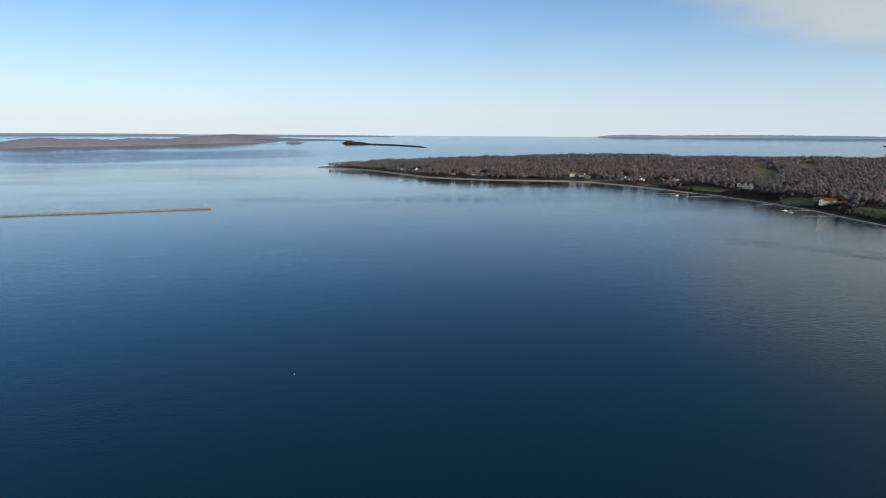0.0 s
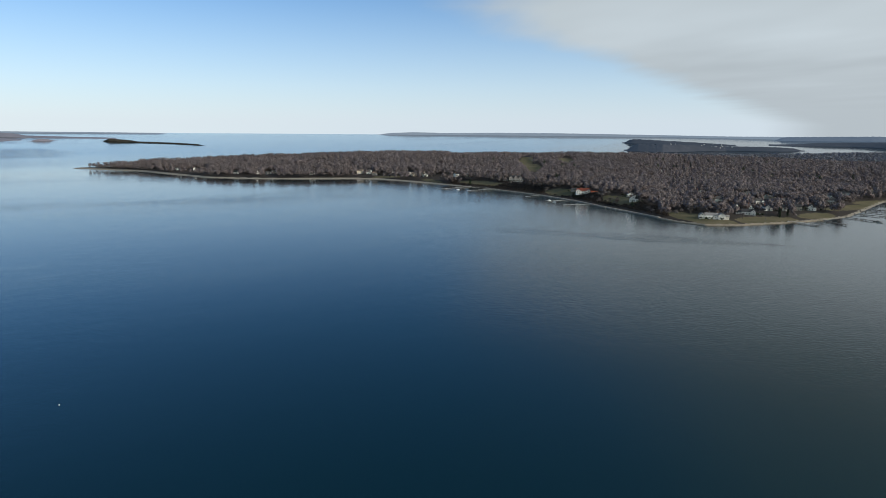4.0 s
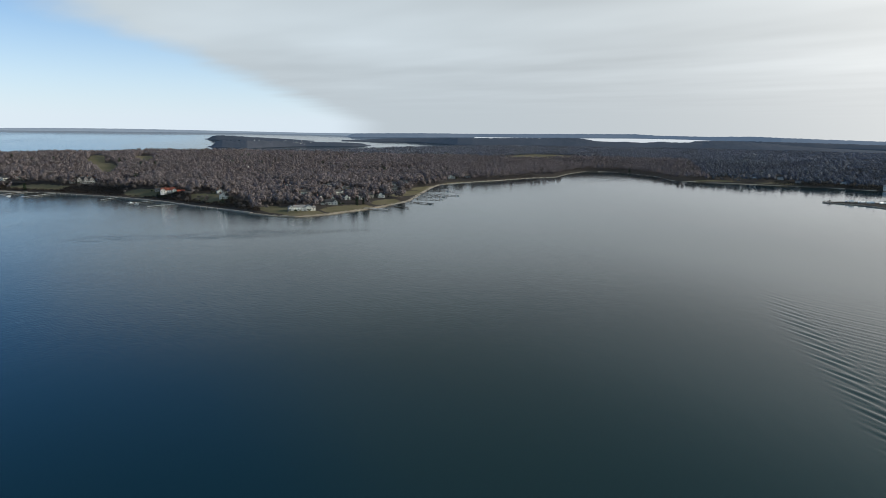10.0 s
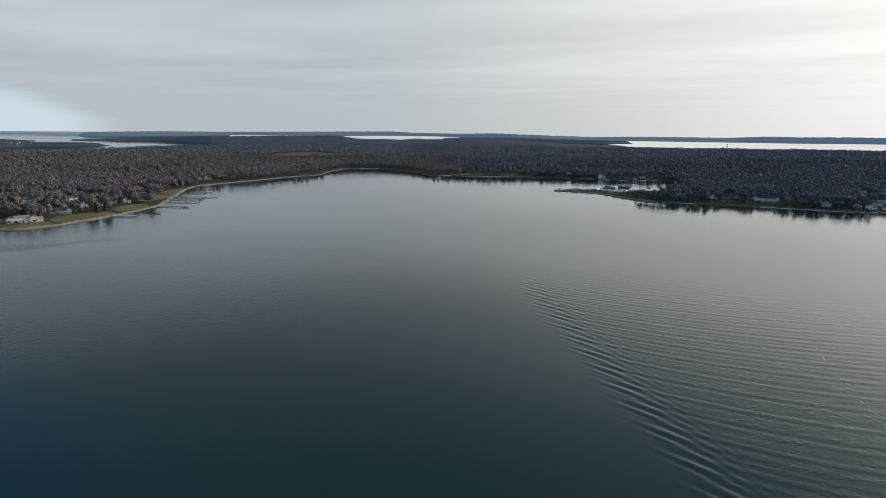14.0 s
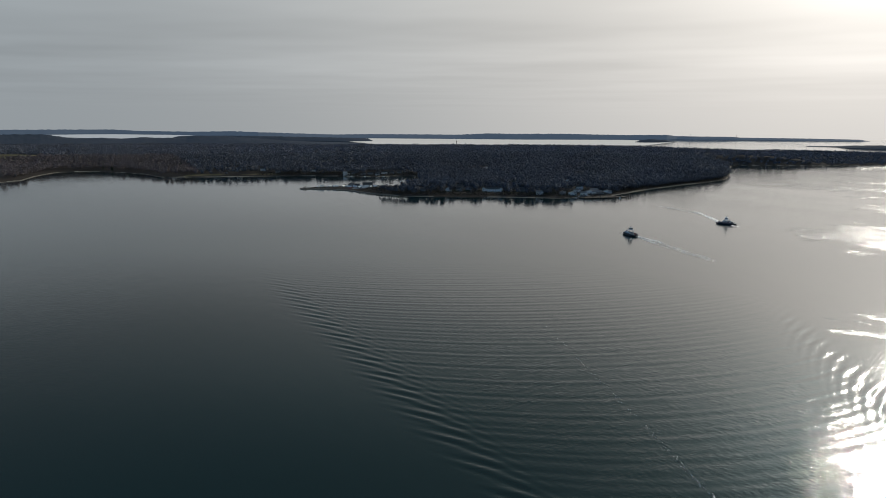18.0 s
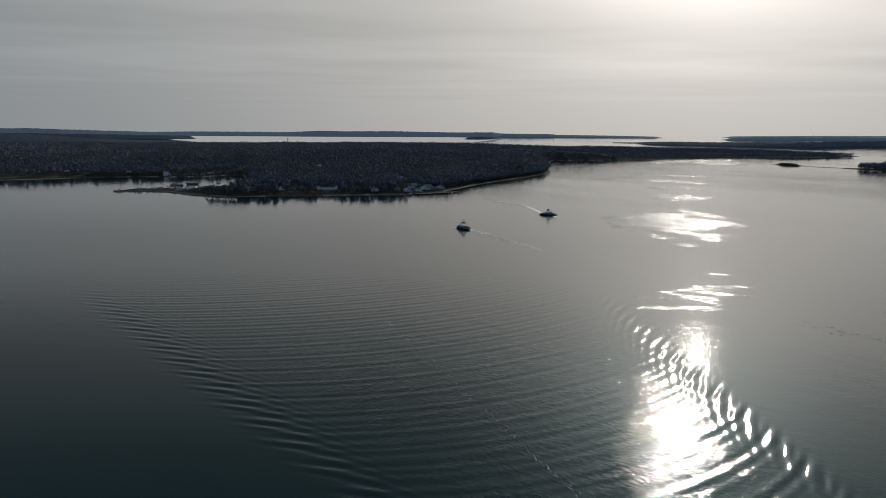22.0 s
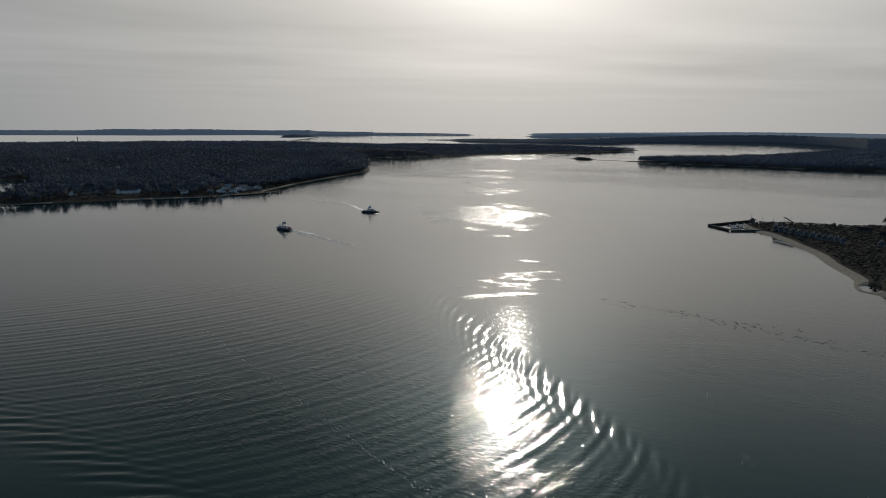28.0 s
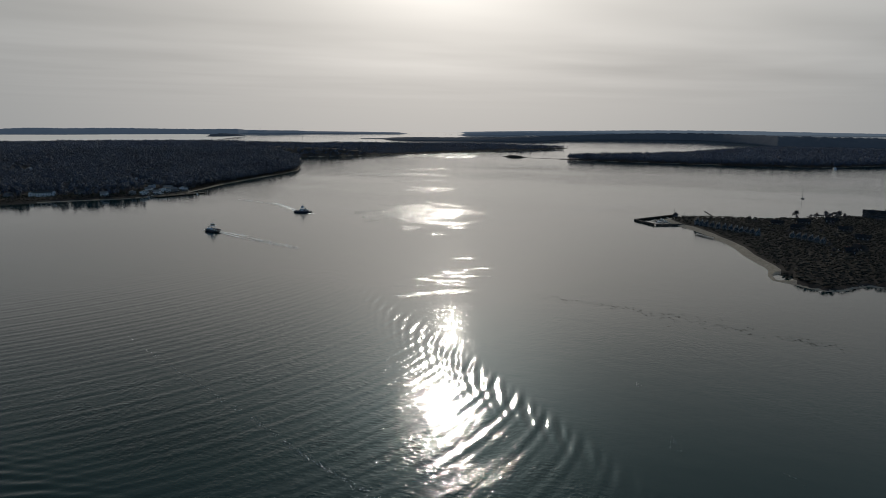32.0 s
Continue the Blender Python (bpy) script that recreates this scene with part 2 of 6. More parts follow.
# Woods towards the sun: backlit shade and blue haze put into the colour.
M_BACKLIT_WOODS = surface("backlit_hazy_woods", (0.108, 0.115, 0.134), (0.152, 0.157, 0.176), 160.0, 0.95, fine=8.0, alpha=0.85, lacy=1.8)


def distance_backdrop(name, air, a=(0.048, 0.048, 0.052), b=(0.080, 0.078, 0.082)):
    """Woods many kilometres off, air haze put in as emission; for inlets, reflected sky."""
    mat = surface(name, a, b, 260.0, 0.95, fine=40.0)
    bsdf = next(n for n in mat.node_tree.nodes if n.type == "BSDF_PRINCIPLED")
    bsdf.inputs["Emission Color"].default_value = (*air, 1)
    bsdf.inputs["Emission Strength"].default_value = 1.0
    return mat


# First colour: the emitted haze that lies over each far shore.
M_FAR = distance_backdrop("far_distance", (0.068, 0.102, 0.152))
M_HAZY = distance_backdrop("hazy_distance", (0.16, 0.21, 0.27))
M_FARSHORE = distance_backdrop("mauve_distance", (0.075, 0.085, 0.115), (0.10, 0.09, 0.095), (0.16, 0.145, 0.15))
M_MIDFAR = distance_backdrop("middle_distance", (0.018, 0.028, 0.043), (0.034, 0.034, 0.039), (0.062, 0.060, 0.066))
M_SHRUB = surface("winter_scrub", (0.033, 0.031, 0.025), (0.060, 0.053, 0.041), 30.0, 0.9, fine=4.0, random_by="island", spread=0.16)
M_WHITE = surface("white_clapboard", (0.76, 0.73, 0.67), (0.84, 0.81, 0.75), 3.0, 0.7)
M_GREY = surface("weathered_shingle", (0.22, 0.205, 0.19), (0.34, 0.32, 0.30), 2.5, 0.85)
M_CREAM = surface("cream_stucco", (0.55, 0.47, 0.36), (0.68, 0.60, 0.48), 3.0, 0.85)
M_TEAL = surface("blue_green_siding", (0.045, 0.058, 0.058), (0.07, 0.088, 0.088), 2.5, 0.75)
M_SLATE = surface("dark_roof_shingle", (0.055, 0.053, 0.055), (0.11, 0.105, 0.10), 2.0, 0.85)
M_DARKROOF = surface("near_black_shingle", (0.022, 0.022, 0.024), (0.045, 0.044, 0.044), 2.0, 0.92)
M_CEDAR = surface("brown_roof_shingle", (0.12, 0.095, 0.075), (0.21, 0.17, 0.14), 2.0, 0.9)
M_REDTILE = surface("red_clay_tile", (0.38, 0.085, 0.045), (0.50, 0.14, 0.075), 1.5, 0.8)
M_BRICK = surface("chimney_brick", (0.20, 0.10, 0.075), (0.30, 0.16, 0.12), 0.8, 0.9)
M_GLASS = glass_dark("window_glass")
M_DECK = surface("silvered_planks", (0.34, 0.325, 0.30), (0.54, 0.52, 0.49), 4.0, 0.85, fine=0.6)
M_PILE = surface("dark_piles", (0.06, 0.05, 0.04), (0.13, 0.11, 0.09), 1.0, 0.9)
M_STONE = surface("boulder_stone", (0.20, 0.165, 0.125), (0.36, 0.30, 0.235), 3.0, 0.9, fine=0.5, random_by="island", spread=0.3)
M_CONC = surface("pale_concrete", (0.25, 0.225, 0.19), (0.36, 0.325, 0.28), 5.0, 0.85)
M_ASPHALT = surface("asphalt", (0.045, 0.045, 0.046), (0.075, 0.073, 0.07), 6.0, 0.9)
M_SCRUBBY = surface("bluff_scrub", (0.030, 0.024, 0.019), (0.058, 0.046, 0.037), 9.0, 0.95, fine=1.2)
M_HULL = surface("dark_hull_paint", (0.018, 0.022, 0.028), (0.035, 0.04, 0.048), 3.0, 0.45)
M_SHIPWHITE = surface("ship_white_paint", (0.70, 0.71, 0.70), (0.80, 0.80, 0.78), 3.0, 0.45)
M_STEEL = surface("grey_deck_steel", (0.12, 0.125, 0.13), (0.20, 0.20, 0.20), 4.0, 0.6)
M_FOAM = surface("wet_foam", (0.86, 0.87, 0.87), (0.94, 0.94, 0.93), 3.0, 0.5, metal=0.3)
M_TYRE = surface("tyre_rubber", (0.015, 0.015, 0.015), (0.03, 0.03, 0.03), 0.5, 0.85)
M_CARS = [surface("car_paint_" + n, c, tuple(v * 1.15 for v in c), 1.0, 0.3) for n, c in
          (("white", (0.65, 0.65, 0.64)), ("silver", (0.38, 0.39, 0.40)), ("black", (0.03, 0.03, 0.032)), ("red", (0.30, 0.03, 0.03)), ("blue", (0.05, 0.09, 0.20)))]

# ---- shape of the land ----
# Beyond 2 km the ground is drawn in towards the viewpoint (all at one ratio along each line of sight), so that the 20 km to the
# horizon fit within 4.85 km; nearer ground is flat and true.
DISH = EYE * (1 - 4850 / 20000) / 4.7e6


def dish(r):
    """Height of the drawn-in sea at the distance r."""
    e = np.clip(r - 2000.0, 0, None)
    return np.where(e < 1000, DISH * e * e, DISH * (1e6 + 2000 * (e - 1000)))


_rp = np.linspace(1.0, 4850.0, 6000)
_rt = _rp * EYE / (EYE - dish(_rp))


def bend(P):
    """Draws flat places in towards the viewpoint."""
    P = np.asarray(P, float).reshape(-1, 3)
    r = np.maximum(np.hypot(P[:, 0], P[:, 1]), 1.0)
    k = np.interp(r, _rt, _rp / _rt, right=1.0)
    k = np.where(r > _rt[-1], 4850.0 / r, k)
    out = P * k[:, None]
    out[:, 2] = EYE + (P[:, 2] - EYE) * k
    return out


def polar(az, r):
    """Yaw in degrees (left positive) and distance to x, y."""
    a = np.radians(az)
    return -np.sin(a) * r, np.cos(a) * r


def smooth(v, a, b):
    t = np.clip((v - a) / (b - a), 0, 1)
    return t * t * (3 - 2 * t)


def mesh_np(name, verts, faces, mat, shade=False):
    """A mesh object from arrays; faces: N x 3 or N x 4 indices."""
    faces = np.asarray(faces, np.int32)
    me = bpy.data.meshes.new(name)
    n, k = faces.shape
    me.vertices.add(len(verts))
    me.vertices.foreach_set("co", np.asarray(verts, np.float32).ravel())
    me.loops.add(n * k)
    me.loops.foreach_set("vertex_index", faces.ravel())
    me.polygons.add(n)
    me.polygons.foreach_set("loop_start", np.arange(0, n * k, k, dtype=np.int32))
    if shade:
        me.polygons.foreach_set("use_smooth", np.ones(n, bool))
    me.update(calc_edges=True)
    me.materials.append(mat)
    return new(name, me)


def grid_faces(rows, cols):
    i = np.arange(rows * cols).reshape(rows, cols)
    return np.stack([i[:-1, :-1], i[:-1, 1:], i[1:, 1:], i[1:, :-1]], -1).reshape(-1, 4)


def value_noise(x, y, size, seed):
    """Smooth noise in 0..1 on the plane."""
    g = np.random.RandomState(seed).rand(64, 64)
    u, v = np.asarray(x) / size + 1000, np.asarray(y) / size + 1000
    i, j = np.floor(u).astype(int), np.floor(v).astype(int)
    fu, fv = u - i, v - j
    fu, fv = fu * fu * (3 - 2 * fu), fv * fv * (3 - 2 * fv)
    a, b, c, d = g[i % 64, j % 64], g[(i + 1) % 64, j % 64], g[i % 64, (j + 1) % 64], g[(i + 1) % 64, (j + 1) % 64]
    return (a * (1 - fu) + b * fu) * (1 - fv) + (c * (1 - fu) + d * fu) * fv


# Outlines on the flat map, in metres.
ISLAND = [(-2200, 362), (-2090, 425), (-1970, 487), (-1790, 524), (-1610, 562), (-1550, 612), (-1490, 670), (-1430, 760), (-1385, 845),
          (-1340, 885), (-1245, 907), (-1110, 925), (-1000, 935), (-920, 925), (-830, 918), (-720, 892), (-640, 860), (-575, 838), (-505, 813),
          (-465, 800), (-427, 803), (-403, 835), (-378, 900), (-355, 985), (-345, 1050), (-355, 1130), (-370, 1230), (-383, 1325), (-388, 1420),
          (-340, 1515), (-280, 1615), (-220, 1730), (-160, 1795), (-140, 1960), (-100, 2110), (-10, 2130)]
BAY_SIDE = [(60, 2040), (115, 1940), (140, 1805), (250, 1765), (400, 1742), (480, 1725), (580, 1665), (655, 1605), (735, 1620), (770, 1600),
            (680, 1420), (620, 1290), (570, 1285), (528, 1312), (496, 1352), (440, 1362), (378, 1343), (372, 1322), (421, 1298), (455, 1245),
            (470, 1165), (498, 1103), (585, 1050), (667, 1005), (755, 945), (862, 930), (902, 952), (1050, 1016), (1200, 1066), (1366, 1116), (1492, 1165)]
FAR_SIDE = [(1640, 1270), (1800, 1400), (2190, 1690), (2480, 1545), (2740, 1470), (2970, 1405), (3390, 1275), (3620, 1140), (3920, 1062), (4080, 1045),
            (4120, 1100), (4400, 1560), (4105, 2183), (3625, 2832), (3111, 3111), (2404, 3565), (1817, 3897), (1216, 4640), (700, 4900), (-170, 4900),
            (-860, 4820), (-1161, 4657), (-1360, 4185), (-1468, 3527), (-1539, 3020), (-1598, 2598), (-1760, 2370), (-1960, 1945), (-2295, 1325),
            (-2349, 855), (-2270, 590), (-2190, 455), (-2230, 390)]
ISLAND = np.array(ISLAND + BAY_SIDE + FAR_SIDE, float)
NECK = np.array([(2590, 735), (2535, 650), (2515, 560), (2495, 480), (2480, 354), (2466, 256), (2450, 163), (2436, 60), (2430, -40), (2440, -140), (2460, -230), (2540, -320),
                 (2700, -450), (3600, -900), (4200, -700), (4500, -100), (3900, 100), (3300, 250), (2900, 430), (2640, 690)], float)
NEAR = np.array([(905, 100), (880, 88), (857, 74), (830, 56), (804, 42), (768, 27), (742, 14), (716, 5), (680, -3), (649, -13), (630, -20), (614, -24),
                 (590, -23), (572, -26), (568, -36), (556, -50), (550, -62), (556, -74), (572, -84), (582, -93), (583, -108), (560, -200), (520, -330),
                 (700, -600), (1400, -500), (1200, -330), (1115, -190), (1044, -125), (988, -64), (974, -25), (964, 15), (955, 55), (940, 84)], float)


def inside_distance(poly, x, y):
    """Distance to an outline, positive within it."""
    P = np.stack([x, y], -1).reshape(-1, 2)
    best, odd = np.full(len(P), 1e12), np.zeros(len(P), bool)
    for a, b in zip(poly, np.roll(poly, -1, 0)):
        e, w = b - a, P - a
        t = np.clip((w @ e) / (e @ e), 0, 1)
        best = np.minimum(best, ((w - t[:, None] * e) ** 2).sum(1))
        cross = (a[1] > P[:, 1]) != (b[1] > P[:, 1])
        if a[1] != b[1]:
            odd ^= cross & (P[:, 0] < a[0] + (P[:, 1] - a[1]) / (b[1] - a[1]) * e[0])
    return (np.sqrt(best) * np.where(odd, 1, -1)).reshape(np.shape(x))


LAWNS = [  # centre x, y, half length, half width, bearing in degrees: winter turf, fairways and fields kept clear of trees
    (-452, 838, 62, 26, -20), (-395, 905, 48, 22, 70), (-372, 1010, 40, 16, 85), (-380, 1180, 90, 15, 85), (-390, 1300, 60, 16, 85),
    (-355, 1480, 60, 14, 60), (-290, 1560, 60, 12, 55), (-1190, 940, 40, 9, -5), (-1050, 966, 60, 12, 5), (-300, 2560, 125, 125, 7), (-120, 2760, 60, 60, 0),
    (-1165, 1265, 190, 20, 132), (-1370, 1450, 240, 20, 132), (-1330, 1590, 250, 22, 130), (-800, 945, 40, 18, -12), (-640, 905, 45, 16, -25),
    (-440, 2410, 75, 22, 5), (250, 1800, 60, 12, -5), (390, 1770, 50, 14, -5),
    (-1345, 925, 40, 16, 50), (700, 1052, 40, 6, -28)]
YARDS = [(420, 1330, 50, 30, -12), (520, 1230, 40, 60, 20), (620, 1060, 60, 12, -28), (830, 960, 70, 20, -5), (1010, 955, 60, 12, 10)]  # bare ground


def lawn_at(x, y, places=None):
    best = np.full(np.shape(x), 9.0)
    for cx, cy, a, b, turn in places or LAWNS + YARDS:
        c, s = math.cos(radians(turn)), math.sin(radians(turn))
        u, v = (x - cx) * c + (y - cy) * s, -(x - cx) * s + (y - cy) * c
        best = np.minimum(best, (u / a) ** 2 + (v / b) ** 2)
    return best


def island_height(x, y):
    """Ground height of the wooded island: beach, bank, then rolling hills inland."""
    d = inside_distance(ISLAND, x, y)
    r, az = np.hypot(x, y), np.degrees(np.arctan2(-x, y))
    amp = np.interp(az, [-75, -66, -56, -50, -45, -38, -22, -12, 3, 14, 22, 32, 45, 60, 75], [6, 13, 15, 18, 33, 36, 27, 22, 18, 16, 20, 31, 34, 32, 16])
    hill = amp * smooth(r, 1000, 3000) * smooth(d, 20, 420)
    bluff = 9.0 * smooth(az, 30, 36) * (1 - smooth(az, 44, 58)) * smooth(d, 12, 62) * (r < 2200)
    head = 22.0 * smooth(-az, 44, 50) * (1 - smooth(-az, 58, 70)) * smooth(d, 3, 130) * (r < 3000)
    spit = smooth(np.hypot(x - 440, y - 1320), 60, 160)
    z = np.where(d > 0, 0.13 * np.clip(d, 0, 5) + 1.3 * smooth(d, 0, 10) + 2.6 * smooth(d, 10, 45) * spit + hill + bluff + head, np.maximum(d * 0.15, -4))
    z = z + 13.0 * np.exp(-((x + 260) / 260) ** 2 - ((y - 2640) / 150) ** 2)  # a field on a rise
    z = z + np.where(d > 4, (value_noise(x, y, 160, 3) - 0.5) * 7 * smooth(d, 40, 260) + (value_noise(x, y, 37, 4) - 0.5) * 1.2 * smooth(d, 6, 40), 0)
    return z, d


def neck_height(x, y):
    d = inside_distance(NECK, x, y)
    z = np.where(d > 0, 1.8 * smooth(d, 0, 20) + 2.0 * smooth(d, 20, 80) + 9 * smooth(d, 100, 500) * smooth(np.hypot(x, y), 2500, 3600), np.maximum(d * 0.12, -4))
    return z, d


def near_height(x, y):  # the harbour front
    d = inside_distance(NEAR, x, y)
    z = np.where(d > 0, 0.12 * np.clip(d, 0, 5) + 1.1 * smooth(d, 0, 9) + 1.3 * smooth(d, 9, 30), np.maximum(d * 0.16, -4))
    pool = np.hypot((x - 589) / 15, (y + 35) / 8)  # a small tidal pool behind the beach
    z = np.where(pool < 1, np.minimum(z, -0.6), z)
    return z + np.where((d > 6) & (pool > 1), (value_noise(x, y, 24, 8) - 0.5) * 0.8, 0), d


def land_sheet(name, height, az0, az1, r0, r1, da, dr, beach_width, label):
    """A sheet of land on a net of bearings and distances."""
    az = np.arange(az0, az1 + da, da)
    r = r0 * (1 + dr) ** np.arange(int(math.log(r1 / r0) / math.log(1 + dr)) + 2)
    A, R = np.meshgrid(az, r)
    x, y = polar(A, R)
    z, d = height(x, y)
    P = bend(np.stack([x, y, z], -1))
    F = grid_faces(*A.shape)
    keep = z.ravel()[F].max(1) > -1.5
    ob = mesh_np(name, P, F[keep], M_GROUND, True)
    turf = np.where(lawn_at(x, y, LAWNS) < 1.15, 1.0, 0.0)
    width = beach_width(A, x, y)
    sandy = 1 - smooth(d, width * 0.8, width * 1.15)
    for key, v in (("turf", turf), ("sand", sandy)):
        ob.data.attributes.new(key, "FLOAT", "POINT").data.foreach_set("value", v.astype(np.float32).ravel())
    return tagged(ob, label, "land", kind="structure")


def island_beach(az, x, y):
    w = np.interp(az, [-53, -51, -49, -43, -40, -30, -17, -15, 0, 5, 12, 20, 30, 34, 48, 51, 56, 70, 81], [0.4, 1.5, 4, 3.5, 1, 1, 2, 2, 1, 4, 5.5, 5, 4, 2, 2, 11, 15, 13, 26])
    return w


land_sheet("ground_island", island_height, -77.5, 81.5, 790, 5050, 0.2, 0.008, island_beach, "wooded winter island with sandy shore and brown leaf litter")
land_sheet("ground_neck", neck_height, -104, -72, 2200, 4700, 0.25, 0.012, lambda a, x, y: 9 + 0 * a, "low wooded neck across the channel")
land_sheet("ground_harbourfront", near_height, -125, -81, 480, 1500, 0.16, 0.006, lambda a, x, y: np.where((x > 560) & (a > -94.4), 10.0, 2.5),
           "low harbour shore with a pale crescent beach")


# ---- the sea ----
def kelvin(x, y):
    """Height of the wake of a boat that went by below: waves within 19.5 degrees of its line."""
    ax, ay, turn = 109.0, -96.0, radians(20.4)
    dx, dy = x - ax, y - ay
    back, side = dx * math.sin(turn) + dy * math.cos(turn), dx * math.cos(turn) - dy * math.sin(turn)
    dist = np.hypot(back, side)
    wedge = np.degrees(np.arctan2(np.abs(side), np.maximum(back, 1)))
    z = np.zeros(x.shape)
    pick = np.where((wedge < 24) & (back > 120) & (dist < 690))
    b, s = back[pick].astype(np.float32), side[pick].astype(np.float32)
    acc = np.zeros(b.shape, np.float32)
    for length, centre, spread, plain, much, lag in TRAINS:
        th = np.linspace(-1.12, 1.12, 1100).astype(np.float32)
        k = (2 * math.pi / length) / np.cos(th) ** 2
        wgt = much * (np.exp(-((np.abs(th) - centre) / spread) ** 2) + plain * np.exp(-(th / 0.5) ** 4))
        for t_, k_, w_ in zip(th, k, wgt):
            acc += w_ * np.cos(k_ * ((b + lag) * math.cos(t_) + s * math.sin(t_)))
    fade = (1 - smooth(dist[pick], 500, 680)) * smooth(dist[pick], 120, 230) * (1 - smooth(wedge[pick], 19.2, 22.5))
    z[pick] = acc * fade
    z *= WAKE / np.percentile(np.abs(z[pick]), 97)
    return z, back, side, wedge, dist


WAKE = 0.13
TRAINS = [(12.0, 0.80, 0.25, 0.16, 1.0, 0.0), (7.6, 0.66, 0.26, 0.7, 0.55, 14.0), (5.4, 0.55, 0.3, 0.9, 0.30, 5.0)]  # wave length, bearing of its crests, spread, plain waves, strength, lag
RUFFLED = [(806, 412, 150, 66, -63.5, 1.15), (832, 386, 50, 105, -63.5, 0.85), (415, 200, 5, 30, -45, 0.8), (2519, 1201, 260, 260, -64.5, 0.75),
           (1495, 829, 70, 150, -61, 0.7), (1720, 900, 60, 120, -62, 0.6), (1330, 700, 40, 80, -62, 0.5), (1150, 570, 70, 60, -63.5, 0.7),
           (-420, 640, 30, 170, 33, 0.28), (-1100, 330, 50, 330, 75, 0.16), (-2900, -300, 300, 900, 95, 0.6)]


_r = np.random.RandomState(77)
RUFFLED += [(471 + _r.randn() * 24, 212 + _r.randn() * 13, 1.5 + 4 * _r.rand(), 3 + 6 * _r.rand(), -64, 1.0) for _ in range(26)]  # scattered cat's paws


def make_sea():
    az = np.concatenate([np.arange(-252, -106, 4.0), np.arange(-106, 6, 0.25), np.arange(6, 108, 1.0)])
    az = np.concatenate([az, [az[0] + 360]])
    rp = np.concatenate([[0.01, 4, 30, 70, 110], np.arange(140, 180, 8), np.arange(180, 640, 1.9), 640 * 1.013 ** np.arange(160)])
    rp = np.concatenate([rp[rp < 4800], [4850]])
    A, R = np.meshgrid(az, rp)
    x, y = polar(A, R)
    z, back, side, wedge, dist = kelvin(x, y)
    chop = np.zeros(x.shape)
    for cx, cy, along, across, bearing, much in RUFFLED:
        fx, fy = polar(bearing, 1.0)
        u, v = (x - cx) * fx + (y - cy) * fy, (x - cx) * fy - (y - cy) * fx
        wob = (value_noise(x, y, across * 0.4, 21) - 0.5) * 0.9
        chop = np.maximum(chop, much * (1 - smooth(np.hypot(u / along, v / across) + wob, 0.65, 1.1)))
    inner = (1 - smooth(wedge, 12, 17)) * (back > 60) * (1 - smooth(dist, 330, 480))
    chop = np.maximum(chop, 0.20 * inner)
    P = np.stack([x, y, z + dish(R)], -1)
    ob = mesh_np("water", P.reshape(-1, 3), grid_faces(*A.shape), M_WATER, True)
    ob.data.attributes.new("chop", "FLOAT", "POINT").data.foreach_set("value", chop.astype(np.float32).ravel())
    open_water = 0.35 * smooth(-A, 28, 50) * smooth(R, 260, 700) * (1 - smooth(R, 2000, 3000))
    breeze = smooth(A, 4, 28) * (1 - smooth(A, 38, 60)) * smooth(R, 200, 420) * (1 - smooth(R, 1500, 2400)) * (0.7 + 0.6 * value_noise(x, y, 240, 27))
    breeze = np.maximum(breeze, open_water * (0.75 + 0.5 * value_noise(x, y, 300, 28)))
    ob.data.attributes.new("breeze", "FLOAT", "POINT").data.foreach_set("value", breeze.astype(np.float32).ravel())
    tagged(ob, "calm dark green harbour water with boat wake ripples", "water", kind="structure")


make_sea()


# ---- distant shores: bearing, distance and height above the sea of each wooded ridge ----
def ridge(name, rows, depth, label, rough=0.035, mat=None):
    """A long land form across the view."""
    rows = np.array(sorted(rows), float)
    az = np.arange(rows[0, 0], rows[-1, 0], 0.09)
    r, h = np.interp(az, rows[:, 0], rows[:, 1]), np.interp(az, rows[:, 0], rows[:, 2])
    ends = np.minimum(smooth(az, az[0], az[0] + 0.7), 1 - smooth(az, az[-1] - 0.7, az[-1]))
    across = np.concatenate([[0.0, 0.004], np.linspace(0.012, 1.0, 22) ** 1.3])
    up = np.interp(across, [0.0, 0.004, 0.02, 0.06, 0.15, 0.3, 0.5, 0.75, 1.0], [-0.02, 0.0, 0.12, 0.22, 0.42, 0.70, 1.0, 0.8, 0.0])
    A, C = np.meshgrid(az, across)
    D = r[None] + C * depth
    x, y = polar(A, D)
    lump = 1 + rough * 2 * (value_noise(A * 60, C * 90, 9, 31) + 0.9 * value_noise(A * 60, C * 90, 2.6, 32) - 0.95) * (up[:, None] > 0.1)
    z = up[:, None] * h[None] * ends[None] * lump
    ob = mesh_np(name, bend(np.stack([x, y, z], -1)), grid_faces(*A.shape), mat or M_BACKLIT_WOODS, True)
    return tagged(ob, label, "shore", kind="structure")


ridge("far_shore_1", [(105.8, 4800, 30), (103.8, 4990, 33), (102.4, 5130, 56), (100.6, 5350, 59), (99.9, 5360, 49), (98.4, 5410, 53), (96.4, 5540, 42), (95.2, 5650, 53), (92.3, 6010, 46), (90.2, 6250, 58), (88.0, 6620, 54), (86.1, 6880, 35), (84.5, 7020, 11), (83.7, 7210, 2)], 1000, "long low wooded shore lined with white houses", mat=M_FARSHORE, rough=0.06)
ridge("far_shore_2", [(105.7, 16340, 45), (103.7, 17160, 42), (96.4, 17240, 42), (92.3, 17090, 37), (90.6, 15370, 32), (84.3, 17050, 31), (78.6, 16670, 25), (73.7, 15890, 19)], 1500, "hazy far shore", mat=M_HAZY)
